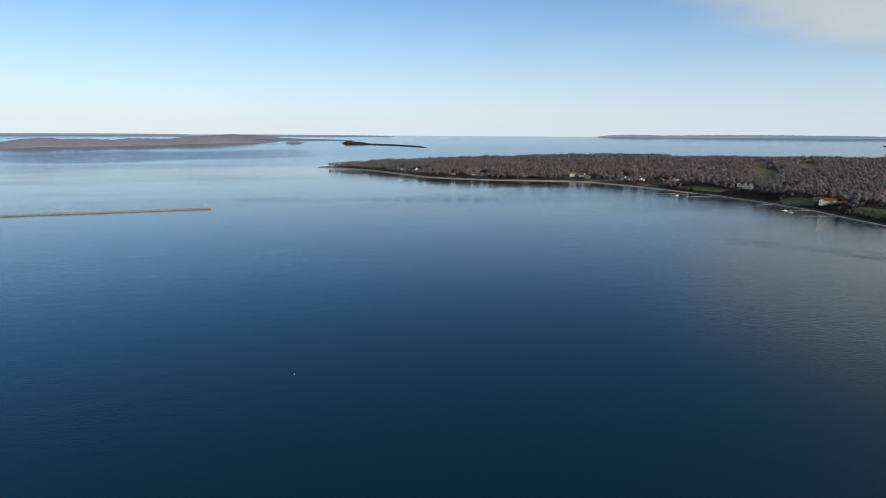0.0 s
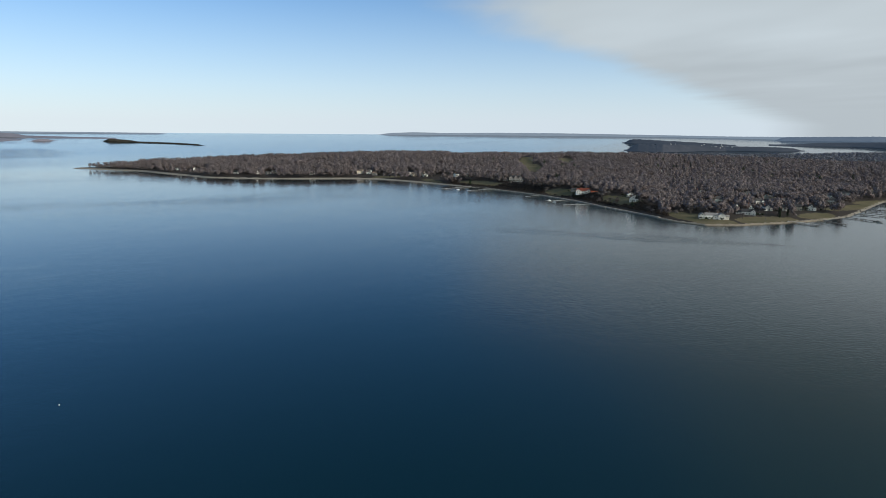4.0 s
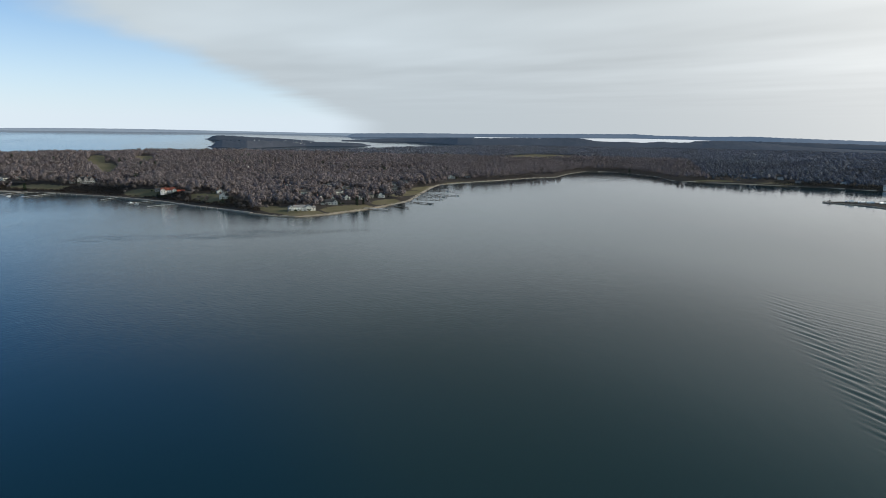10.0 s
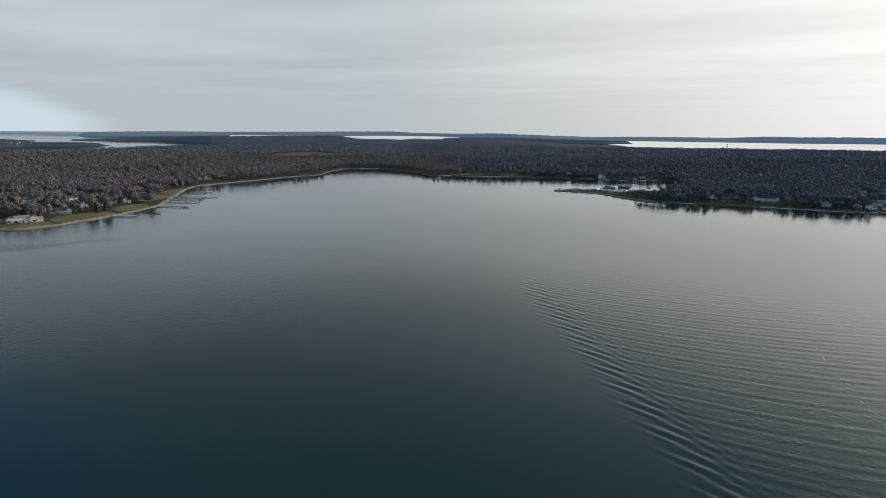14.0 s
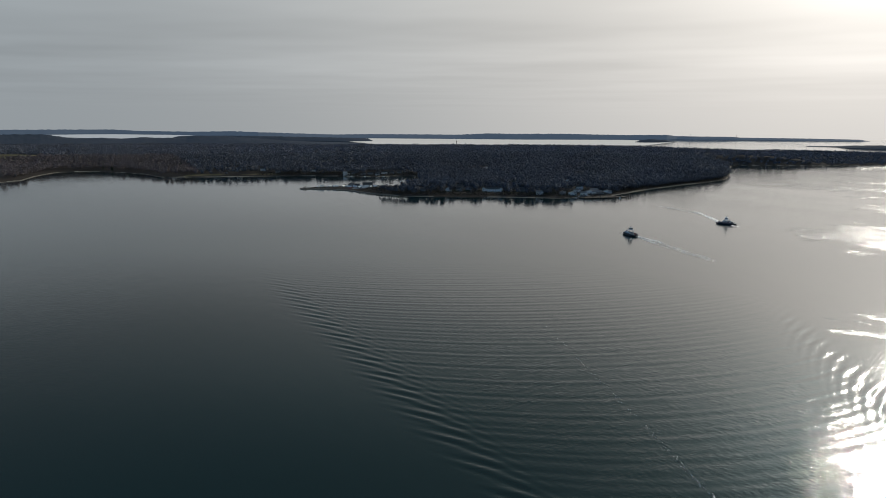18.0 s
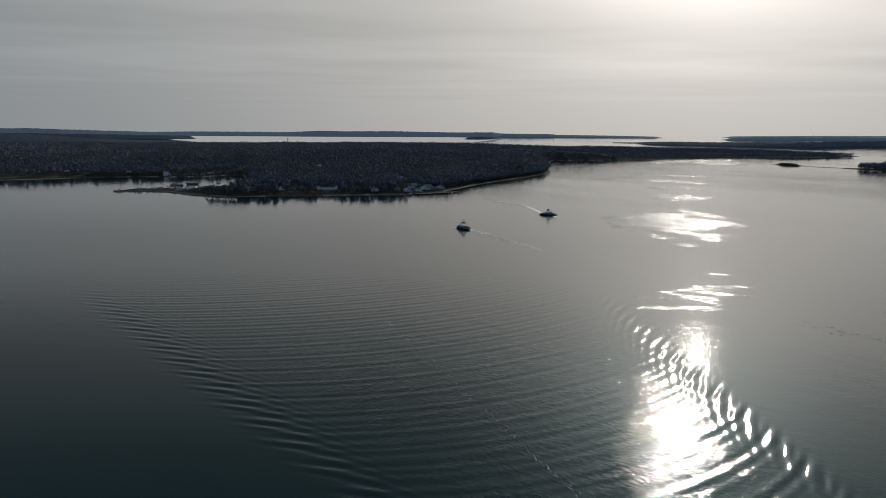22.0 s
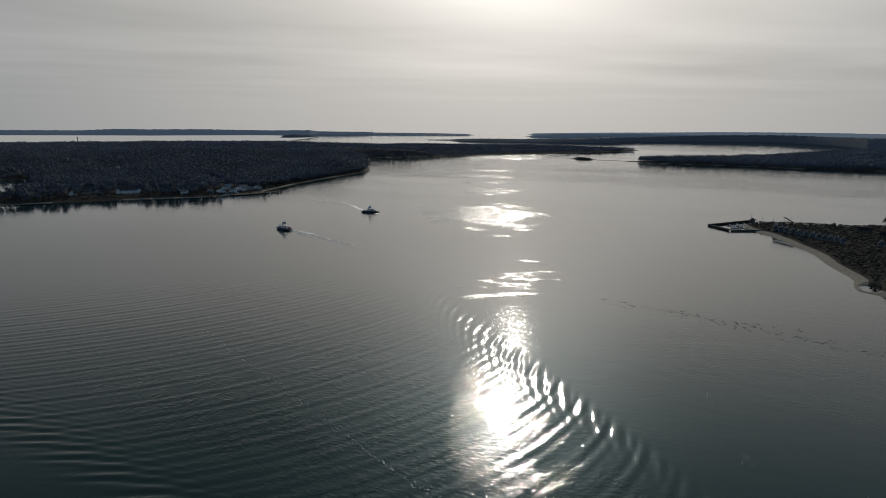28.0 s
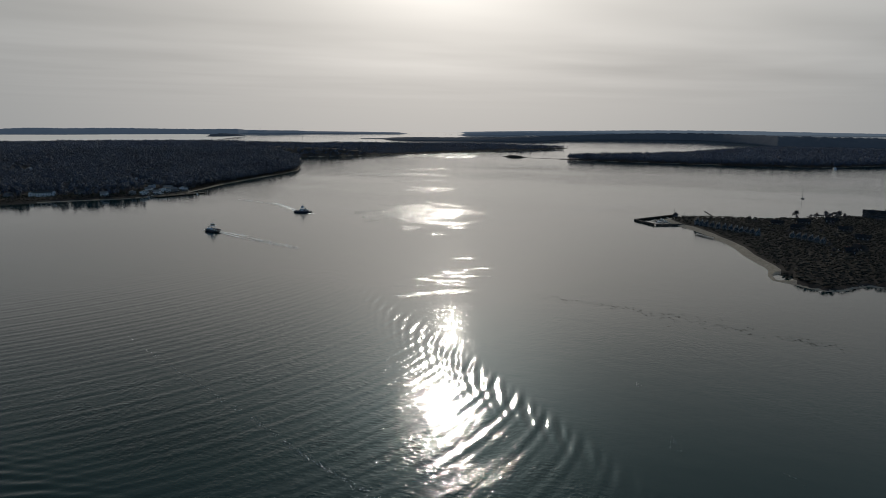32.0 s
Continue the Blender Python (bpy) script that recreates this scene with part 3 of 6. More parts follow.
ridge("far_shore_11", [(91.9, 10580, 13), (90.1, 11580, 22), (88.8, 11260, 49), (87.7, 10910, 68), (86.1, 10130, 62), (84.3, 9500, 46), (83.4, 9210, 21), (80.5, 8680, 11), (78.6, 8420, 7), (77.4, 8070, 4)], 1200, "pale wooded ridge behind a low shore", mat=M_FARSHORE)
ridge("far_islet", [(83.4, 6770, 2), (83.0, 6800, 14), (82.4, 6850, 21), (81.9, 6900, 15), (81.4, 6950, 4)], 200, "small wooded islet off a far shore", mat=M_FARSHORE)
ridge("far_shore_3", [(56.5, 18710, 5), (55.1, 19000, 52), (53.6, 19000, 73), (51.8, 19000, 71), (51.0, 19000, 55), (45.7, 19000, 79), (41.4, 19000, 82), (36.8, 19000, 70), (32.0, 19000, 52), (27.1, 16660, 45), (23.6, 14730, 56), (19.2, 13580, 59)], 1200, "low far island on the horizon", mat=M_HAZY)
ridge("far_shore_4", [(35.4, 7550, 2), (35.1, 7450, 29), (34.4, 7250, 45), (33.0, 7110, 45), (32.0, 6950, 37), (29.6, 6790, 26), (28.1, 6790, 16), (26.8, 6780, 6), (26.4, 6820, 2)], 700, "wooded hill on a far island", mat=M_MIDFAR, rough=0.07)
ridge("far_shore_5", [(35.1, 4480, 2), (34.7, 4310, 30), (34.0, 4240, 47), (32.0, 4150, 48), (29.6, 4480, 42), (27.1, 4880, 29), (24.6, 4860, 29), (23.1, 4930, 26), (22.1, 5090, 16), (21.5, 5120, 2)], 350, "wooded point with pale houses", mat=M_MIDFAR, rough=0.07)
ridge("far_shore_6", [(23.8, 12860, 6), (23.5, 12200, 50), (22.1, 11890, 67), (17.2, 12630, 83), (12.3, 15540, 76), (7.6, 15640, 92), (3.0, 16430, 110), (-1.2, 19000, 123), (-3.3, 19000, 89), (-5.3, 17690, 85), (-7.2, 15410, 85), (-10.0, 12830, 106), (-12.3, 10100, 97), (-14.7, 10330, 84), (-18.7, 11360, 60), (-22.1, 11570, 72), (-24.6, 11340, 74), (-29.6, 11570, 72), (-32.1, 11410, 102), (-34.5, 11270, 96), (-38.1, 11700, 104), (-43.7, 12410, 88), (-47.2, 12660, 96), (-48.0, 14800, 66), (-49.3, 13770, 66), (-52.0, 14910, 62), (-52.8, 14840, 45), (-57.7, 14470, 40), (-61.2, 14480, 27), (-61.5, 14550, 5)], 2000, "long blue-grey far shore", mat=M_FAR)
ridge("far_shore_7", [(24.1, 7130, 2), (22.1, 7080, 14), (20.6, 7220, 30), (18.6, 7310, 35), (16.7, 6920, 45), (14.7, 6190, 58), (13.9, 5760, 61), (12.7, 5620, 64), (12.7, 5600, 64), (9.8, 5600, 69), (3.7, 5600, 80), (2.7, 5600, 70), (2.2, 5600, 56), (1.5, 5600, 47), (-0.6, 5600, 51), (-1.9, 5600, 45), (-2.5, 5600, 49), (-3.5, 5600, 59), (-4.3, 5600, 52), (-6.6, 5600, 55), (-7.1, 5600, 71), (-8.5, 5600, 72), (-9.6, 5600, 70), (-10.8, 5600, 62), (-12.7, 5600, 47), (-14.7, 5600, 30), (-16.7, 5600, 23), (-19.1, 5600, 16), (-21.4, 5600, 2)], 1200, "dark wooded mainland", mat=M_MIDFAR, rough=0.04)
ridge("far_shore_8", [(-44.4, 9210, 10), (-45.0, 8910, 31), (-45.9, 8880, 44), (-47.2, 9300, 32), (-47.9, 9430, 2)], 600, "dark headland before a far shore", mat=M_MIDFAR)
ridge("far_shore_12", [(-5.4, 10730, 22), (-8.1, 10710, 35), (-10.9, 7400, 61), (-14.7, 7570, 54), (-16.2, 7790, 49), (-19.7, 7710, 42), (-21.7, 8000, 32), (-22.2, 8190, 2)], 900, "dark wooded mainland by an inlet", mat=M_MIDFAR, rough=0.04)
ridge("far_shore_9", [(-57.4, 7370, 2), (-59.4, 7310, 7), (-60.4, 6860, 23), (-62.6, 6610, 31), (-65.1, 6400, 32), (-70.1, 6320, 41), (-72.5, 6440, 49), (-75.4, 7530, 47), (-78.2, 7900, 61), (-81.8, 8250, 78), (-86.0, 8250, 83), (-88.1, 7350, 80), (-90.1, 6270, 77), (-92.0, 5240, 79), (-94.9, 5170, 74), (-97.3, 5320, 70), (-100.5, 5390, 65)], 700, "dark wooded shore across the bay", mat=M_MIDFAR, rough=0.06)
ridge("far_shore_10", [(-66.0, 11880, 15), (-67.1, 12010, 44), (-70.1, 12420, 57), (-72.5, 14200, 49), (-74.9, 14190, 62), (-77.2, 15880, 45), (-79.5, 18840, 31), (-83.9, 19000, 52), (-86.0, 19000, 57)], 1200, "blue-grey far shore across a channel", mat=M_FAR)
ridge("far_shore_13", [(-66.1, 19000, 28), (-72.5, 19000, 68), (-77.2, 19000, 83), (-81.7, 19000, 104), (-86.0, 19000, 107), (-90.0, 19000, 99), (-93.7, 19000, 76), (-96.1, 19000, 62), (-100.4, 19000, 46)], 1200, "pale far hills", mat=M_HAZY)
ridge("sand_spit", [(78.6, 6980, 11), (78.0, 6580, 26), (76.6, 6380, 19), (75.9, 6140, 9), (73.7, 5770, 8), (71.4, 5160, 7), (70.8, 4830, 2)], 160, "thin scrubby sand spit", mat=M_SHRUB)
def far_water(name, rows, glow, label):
    """Emissive backdrop of a bright inlet many kilometres off: bearing, nearest and farthest distance."""
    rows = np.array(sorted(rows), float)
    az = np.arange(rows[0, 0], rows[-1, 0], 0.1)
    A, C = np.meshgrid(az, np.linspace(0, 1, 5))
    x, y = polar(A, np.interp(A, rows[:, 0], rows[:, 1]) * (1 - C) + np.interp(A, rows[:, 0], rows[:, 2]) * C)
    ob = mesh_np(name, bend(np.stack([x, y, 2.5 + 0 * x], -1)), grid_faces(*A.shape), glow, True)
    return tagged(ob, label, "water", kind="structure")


# Sky that the far water would reflect, put in as emission on added sheets.
M_INLET_GLOW = distance_backdrop("inlet_sky_glow", (0.52, 0.56, 0.60), (0.01, 0.02, 0.02), (0.012, 0.022, 0.022))
M_INLET_GLOW_SUN = distance_backdrop("sun_side_inlet_sky_glow", (0.66, 0.66, 0.64), (0.01, 0.02, 0.02), (0.012, 0.022, 0.022))
far_water("far_inlet_1", [(12.5, 12000, 15300), (7.6, 12000, 15400), (3.0, 12000, 16200), (-1.2, 9000, 18500), (-5.3, 9000, 17400), (-7.2, 9000, 15200), (-9.0, 9000, 13700)], M_INLET_GLOW, "bright inlet behind dark wooded mainland")
far_water("far_inlet_2", [(-15.5, 8600, 10200), (-18.7, 8600, 11200), (-22.1, 6300, 11400), (-34.5, 6300, 11100), (-43.7, 6300, 12200), (-45.5, 6800, 11500), (-47.6, 9200, 9500)], M_INLET_GLOW_SUN, "bright bay below a long far shore")
ridge("islet", [(-69.9, 2850, 6), (-70.8, 2800, 9), (-71.6, 2770, 7), (-72.2, 2750, 1)], 60, "small scrubby islet", mat=M_SHRUB)
ridge("sand_bar", [(-71.8, 2765, 1.3), (-73, 2725, 1.0), (-74.6, 2690, 1.6)], 26, "low sand bar joining an islet", mat=M_CONC)


# ---- woods ----
def lump_shape(faces):
    """A unit lump of 8 or 20 faces, to be made uneven."""
    bm = bmesh.new()
    if faces == 20:
        bmesh.ops.create_icosphere(bm, subdivisions=1, radius=1.0)
    else:
        for p in ((1, 0, 0), (0, 1, 0), (-1, 0, 0), (0, -1, 0), (0, 0, 1), (0, 0, -1)):
            bm.verts.new(p)
        bm.verts.ensure_lookup_table()
        for i in range(4):
            bm.faces.new([bm.verts[k] for k in (i, (i + 1) % 4, 4)]), bm.faces.new([bm.verts[k] for k in ((i + 1) % 4, i, 5)])
    bm.verts.index_update()
    V, F = np.array([v.co[:] for v in bm.verts]), np.array([[v.index for v in f.verts] for f in bm.faces])
    bm.free()
    return V, F


def tree_shapes(count, tris, seed, kind, facet=1.0, boughs=3, lump=8, trunk=False):
    """Unit trees, 1 high: uneven masses of fine branches on each bough, fringed with loose twig facets; returns a list of (verts, faces, normals)."""
    rng, out = np.random.RandomState(seed), []
    LV, LF = lump_shape(lump)
    for _ in range(count):
        if kind == "pine":
            h = rng.rand(tris) ** 0.8
            rad = 0.20 * (1 - h) * np.sqrt(rng.rand(tris)) + 0.02
            ang = rng.rand(tris) * 2 * math.pi
            c = np.stack([rad * np.cos(ang), rad * np.sin(ang), 0.08 + 0.92 * h], -1)
            off = np.stack([np.cos(ang), np.sin(ang), 0.5 + 0 * ang], -1)
            size = 0.16
        else:
            lobes = rng.rand(7, 3) - 0.5
            lobes = lobes * np.array([0.42, 0.42, 0.46]) + np.array([0, 0, 0.68])
            lobes[:, 2] = np.clip(lobes[:, 2], 0.40, 0.86)
            if kind == "clump":
                lobes = (rng.rand(7, 3) - 0.5) * np.array([0.5, 0.5, 0.5]) + np.array([0, 0, 0.5])
            pick = rng.randint(0, 7, tris)
            off = rng.randn(tris, 3)
            off /= np.linalg.norm(off, axis=1)[:, None]
            c = lobes[pick] + off * (rng.rand(tris, 1) ** 0.4) * np.array([0.17, 0.17, 0.15])
            size = 0.24 if kind == "clump" else 0.135
        # each facet lies across the direction in which it grows outwards
        nrm = off + (rng.rand(tris, 3) - 0.5) * 1.1
        nrm /= np.linalg.norm(nrm, axis=1)[:, None]
        e1 = np.cross(nrm, rng.randn(tris, 3))
        e1 /= np.linalg.norm(e1, axis=1)[:, None]
        e2 = np.cross(nrm, e1)
        a0 = rng.rand(tris, 3) * 1.1 + np.array([0, 2.1, 4.2])
        sz = size * facet * (0.35 + 0.5 * rng.rand(tris, 3))
        v = c[:, None, :] + (np.cos(a0) * sz)[..., None] * e1[:, None] + (np.sin(a0) * sz)[..., None] * e2[:, None]
        V = v.reshape(-1, 3)
        F = np.arange(tris * 3).reshape(-1, 3)
        # trunk
        tw = 0.016
        a = np.arange(3) * 2 * math.pi / 3
        T = np.concatenate([np.stack([tw * np.cos(a), tw * np.sin(a), 0 * a - 0.05], -1), np.stack([tw * 0.5 * np.cos(a), tw * 0.5 * np.sin(a), 0 * a + 0.66], -1)])
        n = len(V)
        TF = np.array([[n, n + 1, n + 4], [n, n + 4, n + 3], [n + 1, n + 2, n + 5], [n + 1, n + 5, n + 4], [n + 2, n, n + 3], [n + 2, n + 3, n + 5]])
        heart = lobes[pick] if kind != "pine" else c * np.array([0, 0, 1.0])
        lean = np.repeat(0.5 * (c - heart) / 0.16 + (c - np.array([0, 0, 0.5])) / 0.3 + np.array([0, 0, 0.10]), 3, axis=0) + 0.2 * (np.repeat(nrm, 3, axis=0))
        # every facet turns its face outwards
        face = np.cross(v[:, 1] - v[:, 0], v[:, 2] - v[:, 0])
        inward = (face * lean[::3]).sum(1) < 0
        F[inward] = F[inward][:, ::-1]
        if trunk or kind == "pine":
            V, F, lean = np.concatenate([V, T]), np.concatenate([F, TF]), np.concatenate([lean, T * np.array([60, 60, 0.0])])
        for centre in (lobes[:boughs] if kind != "pine" else ()):
            size = np.array([0.17, 0.17, 0.20]) * (0.7 + 0.6 * rng.rand()) * (7.0 / (boughs + 2.0)) ** 0.5
            w = LV * (0.55 + 0.75 * rng.rand(len(LV), 1)) * size
            F = np.concatenate([F, LF + len(V)])
            V = np.concatenate([V, centre + w])
            lean = np.concatenate([lean, LV * 0.8 + (centre + w - np.array([0, 0, 0.45])) / 0.5])
        out.append((V, F, lean / np.linalg.norm(lean, axis=1)[:, None]))
    return out


def scatter(rng, az0, az1, r0, r1, step):
    """Jittered places over a sector, about step metres apart."""
    r, xs, ys = r0, [], []
    while r < r1:
        n = max(int(radians(az1 - az0) * r / step), 1)
        az = az0 + (np.arange(n) + rng.rand(n)) * (az1 - az0) / n
        rr = r + (rng.rand(n) - 0.5) * step
        px, py = polar(az, rr)
        xs.append(px), ys.append(py)
        r += step
    return np.concatenate(xs), np.concatenate(ys)


def forest(name, height, places, tris, seed, tall, mat, label, kind="bare", keep=None, wide=1.0, facet=1.0, lawn=1.25, boughs=3, lump=8, trunk=False):
    x, y = places
    z, d = height(x, y)
    ok = (d > np.where((np.degrees(np.arctan2(-x, y)) < -46) | (lawn == 0.0), 2.5, 12)) & (lawn_at(x, y) > lawn) & ((x > -2160) | (height is not island_height))
    if keep is not None:
        ok &= keep(x, y, d)
    x, y, z = x[ok], y[ok], z[ok]
    rng = np.random.RandomState(seed)
    shapes = tree_shapes(9, tris, seed + 1, kind, facet, boughs, lump, trunk)
    which, turn = rng.randint(0, 9, len(x)), rng.rand(len(x)) * 2 * math.pi
    h = tall * (0.72 + 0.5 * rng.rand(len(x)))
    w = h * (0.85 + 0.4 * rng.rand(len(x))) * wide
    VV, FF, NN, base = [], [], [], 0
    for i, (sv, sf, sn) in enumerate(shapes):
        m = np.where(which == i)[0]
        if not len(m):
            continue
        c, s = np.cos(turn[m])[:, None], np.sin(turn[m])[:, None]
        X = (sv[None, :, 0] * c - sv[None, :, 1] * s) * w[m][:, None] + x[m][:, None]
        Y = (sv[None, :, 0] * s + sv[None, :, 1] * c) * w[m][:, None] + y[m][:, None]
        Z = sv[None, :, 2] * h[m][:, None] + z[m][:, None]
        VV.append(np.stack([X, Y, Z], -1).reshape(-1, 3))
        NN.append(np.stack([sn[None, :, 0] * c - sn[None, :, 1] * s, sn[None, :, 0] * s + sn[None, :, 1] * c, sn[None, :, 2] + 0 * c], -1).reshape(-1, 3))
        FF.append((sf[None] + (np.arange(len(m)) * len(sv))[:, None, None]).reshape(-1, 3) + base)
        base += len(m) * len(sv)
    ob = mesh_np(name, bend(np.concatenate(VV)), np.concatenate(FF), mat, True)
    ob.data.attributes.new("custom_normal", "FLOAT_VECTOR", "POINT").data.foreach_set("vector", np.concatenate(NN).astype(np.float32).ravel())
    return tagged(ob, label, "woods", kind="stuff")


# ---- building blocks for things ----
def part(name, bm, material, parent=None, label=""):
    """Links a bmesh as one mesh object under a thing or a part."""
    me = bpy.data.meshes.new(name)
    bm.to_mesh(me)
    bm.free()
    me.materials.append(material)
    ob = new(name, me)
    ob.parent = parent
    if label:
        tagged(ob, label)
    return ob


def again(name, ob, parent, m):
    """Another part on the same mesh."""
    o = new(name, ob.data)
    o.parent = parent
    o.matrix_basis = m
    return o


def thing(name, label, category, m=None, group=""):
    ob = tagged(new(name), label, category, group)
    if m is not None:
        ob.matrix_basis = m
    return ob


def set_on(x, y, z, turn=0.0, scale=1.0):
    """The pose of a thing at a flat-map place, drawn in with the ground."""
    p = bend([(x, y, z)])[0]
    k = math.hypot(p[0], p[1]) / max(math.hypot(x, y), 1.0)
    return Matrix.Translation(p) @ Matrix.Rotation(radians(turn), 4, "Z") @ Matrix.Scale(k * scale, 4)


def ground_z(x, y, height=None):
    return max(float((height or island_height)(np.array([x]), np.array([y]))[0][0]), 0.0)


def facing(x, y):
    """The turn that shows a thing's front (its -y side) to the harbour."""
    return math.degrees(math.atan2(-x, y)) + 0.0


def box(bm, x0, y0, z0, x1, y1, z1, bev=0.0):
    m = Matrix.Translation(((x0 + x1) / 2, (y0 + y1) / 2, (z0 + z1) / 2)) @ Matrix.Diagonal((x1 - x0, y1 - y0, z1 - z0, 1))
    made = bmesh.ops.create_cube(bm, size=1.0, matrix=m)
    if bev:
        edges = {e for v in made["verts"] for e in v.link_edges}
        bmesh.ops.bevel(bm, geom=list(edges), offset=bev, segments=1, affect="EDGES")


def prism(bm, outline, y0, y1):
    """An outline in x, z drawn along y."""
    a = [bm.verts.new((x, y0, z)) for x, z in outline]
    b = [bm.verts.new((x, y1, z)) for x, z in outline]
    bm.faces.new(a), bm.faces.new(b[::-1])
    n = len(a)
    for i in range(n):
        bm.faces.new((a[i], b[i], b[(i + 1) % n], a[(i + 1) % n]))
    bmesh.ops.recalc_face_normals(bm, faces=bm.faces)


def tube(bm, p, q, r0, r1, n=6):
    p, q = Vector(p), Vector(q)
    turn = (q - p).to_track_quat("Z", "Y").to_matrix().to_4x4()
    bmesh.ops.create_cone(bm, cap_ends=True, segments=n, radius1=r0, radius2=r1, depth=(q - p).length,
                          matrix=Matrix.Translation((p + q) / 2) @ turn)


def window_mesh():
    bm = bmesh.new()
    for a in ((-0.62, -0.08, -0.85, -0.5, 0.06, 0.85), (0.5, -0.08, -0.85, 0.62, 0.06, 0.85), (-0.5, -0.08, 0.72, 0.5, 0.06, 0.85),
              (-0.5, -0.12, -0.88, 0.5, 0.06, -0.75), (-0.5, -0.05, -0.05, 0.5, 0.05, 0.05)):
        box(bm, *a)
    me = bpy.data.meshes.new("window_frame")
    bm.to_mesh(me), bm.free()
    me.materials.append(M_SHIPWHITE)
    bm = bmesh.new()
    box(bm, -0.5, -0.03, -0.75, 0.5, 0.03, 0.72)
    pm = bpy.data.meshes.new("pane")
    bm.to_mesh(pm), bm.free()
    pm.materials.append(M_GLASS)
    return me, pm


WINDOW, PANE = window_mesh()


def add_window(parent, m):
    w = new("window", WINDOW)
    w.parent, w.matrix_basis = parent, m
    p = new("pane", PANE)
    p.parent = w


def gabled(bm_wall, bm_roof, cx, cy, w, d, h, rise, along_x, over=0.5):
    """One gabled block: walls with gable ends and a pitched roof with eaves. along_x: the ridge runs along x."""
    half, length = (d / 2, w) if along_x else (w / 2, d)
    wall, roof = bmesh.new(), bmesh.new()
    prism(wall, [(-half, -1.5), (half, -1.5), (half, h), (0, h + rise), (-half, h)], -length / 2, length / 2)
    s = rise / half
    t = 0.28
    prism(roof, [(-half - over, h - over * s), (0, h + rise), (half + over, h - over * s), (half + over, h - over * s + t), (0, h + rise + t * 1.25),
                 (-half - over, h - over * s + t)], -length / 2 - over, length / 2 + over)
    m = Matrix.Translation((cx, cy, 0)) @ (Matrix.Rotation(radians(90), 4, "Z") if along_x else Matrix.Identity(4))
    for src, dst in ((wall, bm_wall), (roof, bm_roof)):
        src.transform(m)
        me = bpy.data.meshes.new("tmp")
        src.to_mesh(me), src.free()
        dst.from_mesh(me)
        bpy.data.meshes.remove(me)


HOMES = []


def house(name, x, y, z, turn, blocks, wall, roof, label, group="", chimneys=(), porch=None, category="house", scale=1.0):
    """A house of gabled blocks (cx, cy, w, d, h, rise, ridge along x)."""
    top = thing(name, label, category, set_on(x, y, z, turn, scale), group)
    HOMES.append((x, y, max(b[2] for b in blocks)))
    bw, br = bmesh.new(), bmesh.new()
    for b in blocks:
        gabled(bw, br, *b)
    body = part("wall", bw, wall, top)
    part("roof", br, roof, top)
    for cx, cy, w, d, h, rise, along in blocks:
        rows = max(int(h / 2.9), 1)
        n = max(int(w / 3.6), 1)
        for k in range(rows):
            for i in range(n):
                add_window(body, Matrix.Translation((cx - w / 2 + (i + 0.5) * w / n, cy - d / 2 - 0.03, 1.7 + k * 2.9)))
        if not along and rise > 2:
            add_window(body, Matrix.Translation((cx, cy - d / 2 - 0.03, h + rise * 0.3)) @ Matrix.Scale(0.8, 4))
        side = max(int(d / 4.5), 1)
        for i in range(side):
            add_window(body, Matrix.Translation((cx - w / 2 - 0.03, cy - d / 2 + (i + 0.5) * d / side, 1.7)) @ Matrix.Rotation(radians(-90), 4, "Z"))
    for cx, cy, hh in chimneys:
        bm = bmesh.new()
        box(bm, cx - 0.55, cy - 0.45, 2, cx + 0.55, cy + 0.45, hh, 0.05)
        box(bm, cx - 0.7, cy - 0.6, hh - 0.35, cx + 0.7, cy + 0.6, hh - 0.1)
        part("chimney", bm, M_BRICK, top)
    if porch:
        px0, px1, py, ph = porch
        bm = bmesh.new()
        box(bm, px0, py - 2.6, ph, px1, py, ph + 0.25)
        box(bm, px0, py - 2.6, -0.6, px1, py, 0.35)
        p = part("porch", bm, M_SHIPWHITE, top, "white open porch")
        bm = bmesh.new()
        box(bm, -0.11, -0.11, 0.35, 0.11, 0.11, ph)
        post = part("porch_post", bm, M_SHIPWHITE, p)
        n = max(int((px1 - px0) / 3), 2)
        for i in range(n + 1):
            m = Matrix.Translation((px0 + 0.2 + (px1 - px0 - 0.4) * i / n, py - 2.4, 0))
            if i == 0:
                post.matrix_basis = m
            else:
                again("porch_post", post, p, m)
    bm = bmesh.new()
    b0 = blocks[0]
    box(bm, b0[0] - 0.55 + 1.8, b0[1] - b0[3] / 2 - 0.09, 0.1, b0[0] + 0.55 + 1.8, b0[1] - b0[3] / 2 + 0.05, 2.2, 0.03)
    part("door", bm, M_SLATE, body)
    return top


# ---- houses on the island's near shore ----
def simple(x, y, w=11, d=9, h=5.6, rise=3.0, wall=None, roof=None, along=True, name="house", label="", turn=None, wing=True, chimneys=1, porch=False, scale=1.0):
    z = ground_z(x, y)
    turn = facing(x, y) + (x * 7 + y * 3) % 58 - 6 if turn is None and x < 0 else turn
    blocks = [(0, 0, w, d, h, rise, along)]
    if wing:
        blocks.append((w * 0.42, -d * 0.42, w * 0.42, d * 0.6, h * 0.92, rise * 0.72, not along))
    ch = [(-w * 0.3, 0.6, h + rise + 1.3)][:chimneys]
    return house(name, x, y, z, facing(x, y) if turn is None else turn, blocks, wall or M_WHITE, roof or M_SLATE, label or "white clapboard house with dark shingle roof among bare trees",
                 "shore houses", ch, (-w * 0.45, w * 0.15, -d / 2, 2.7) if porch else None, scale=scale)


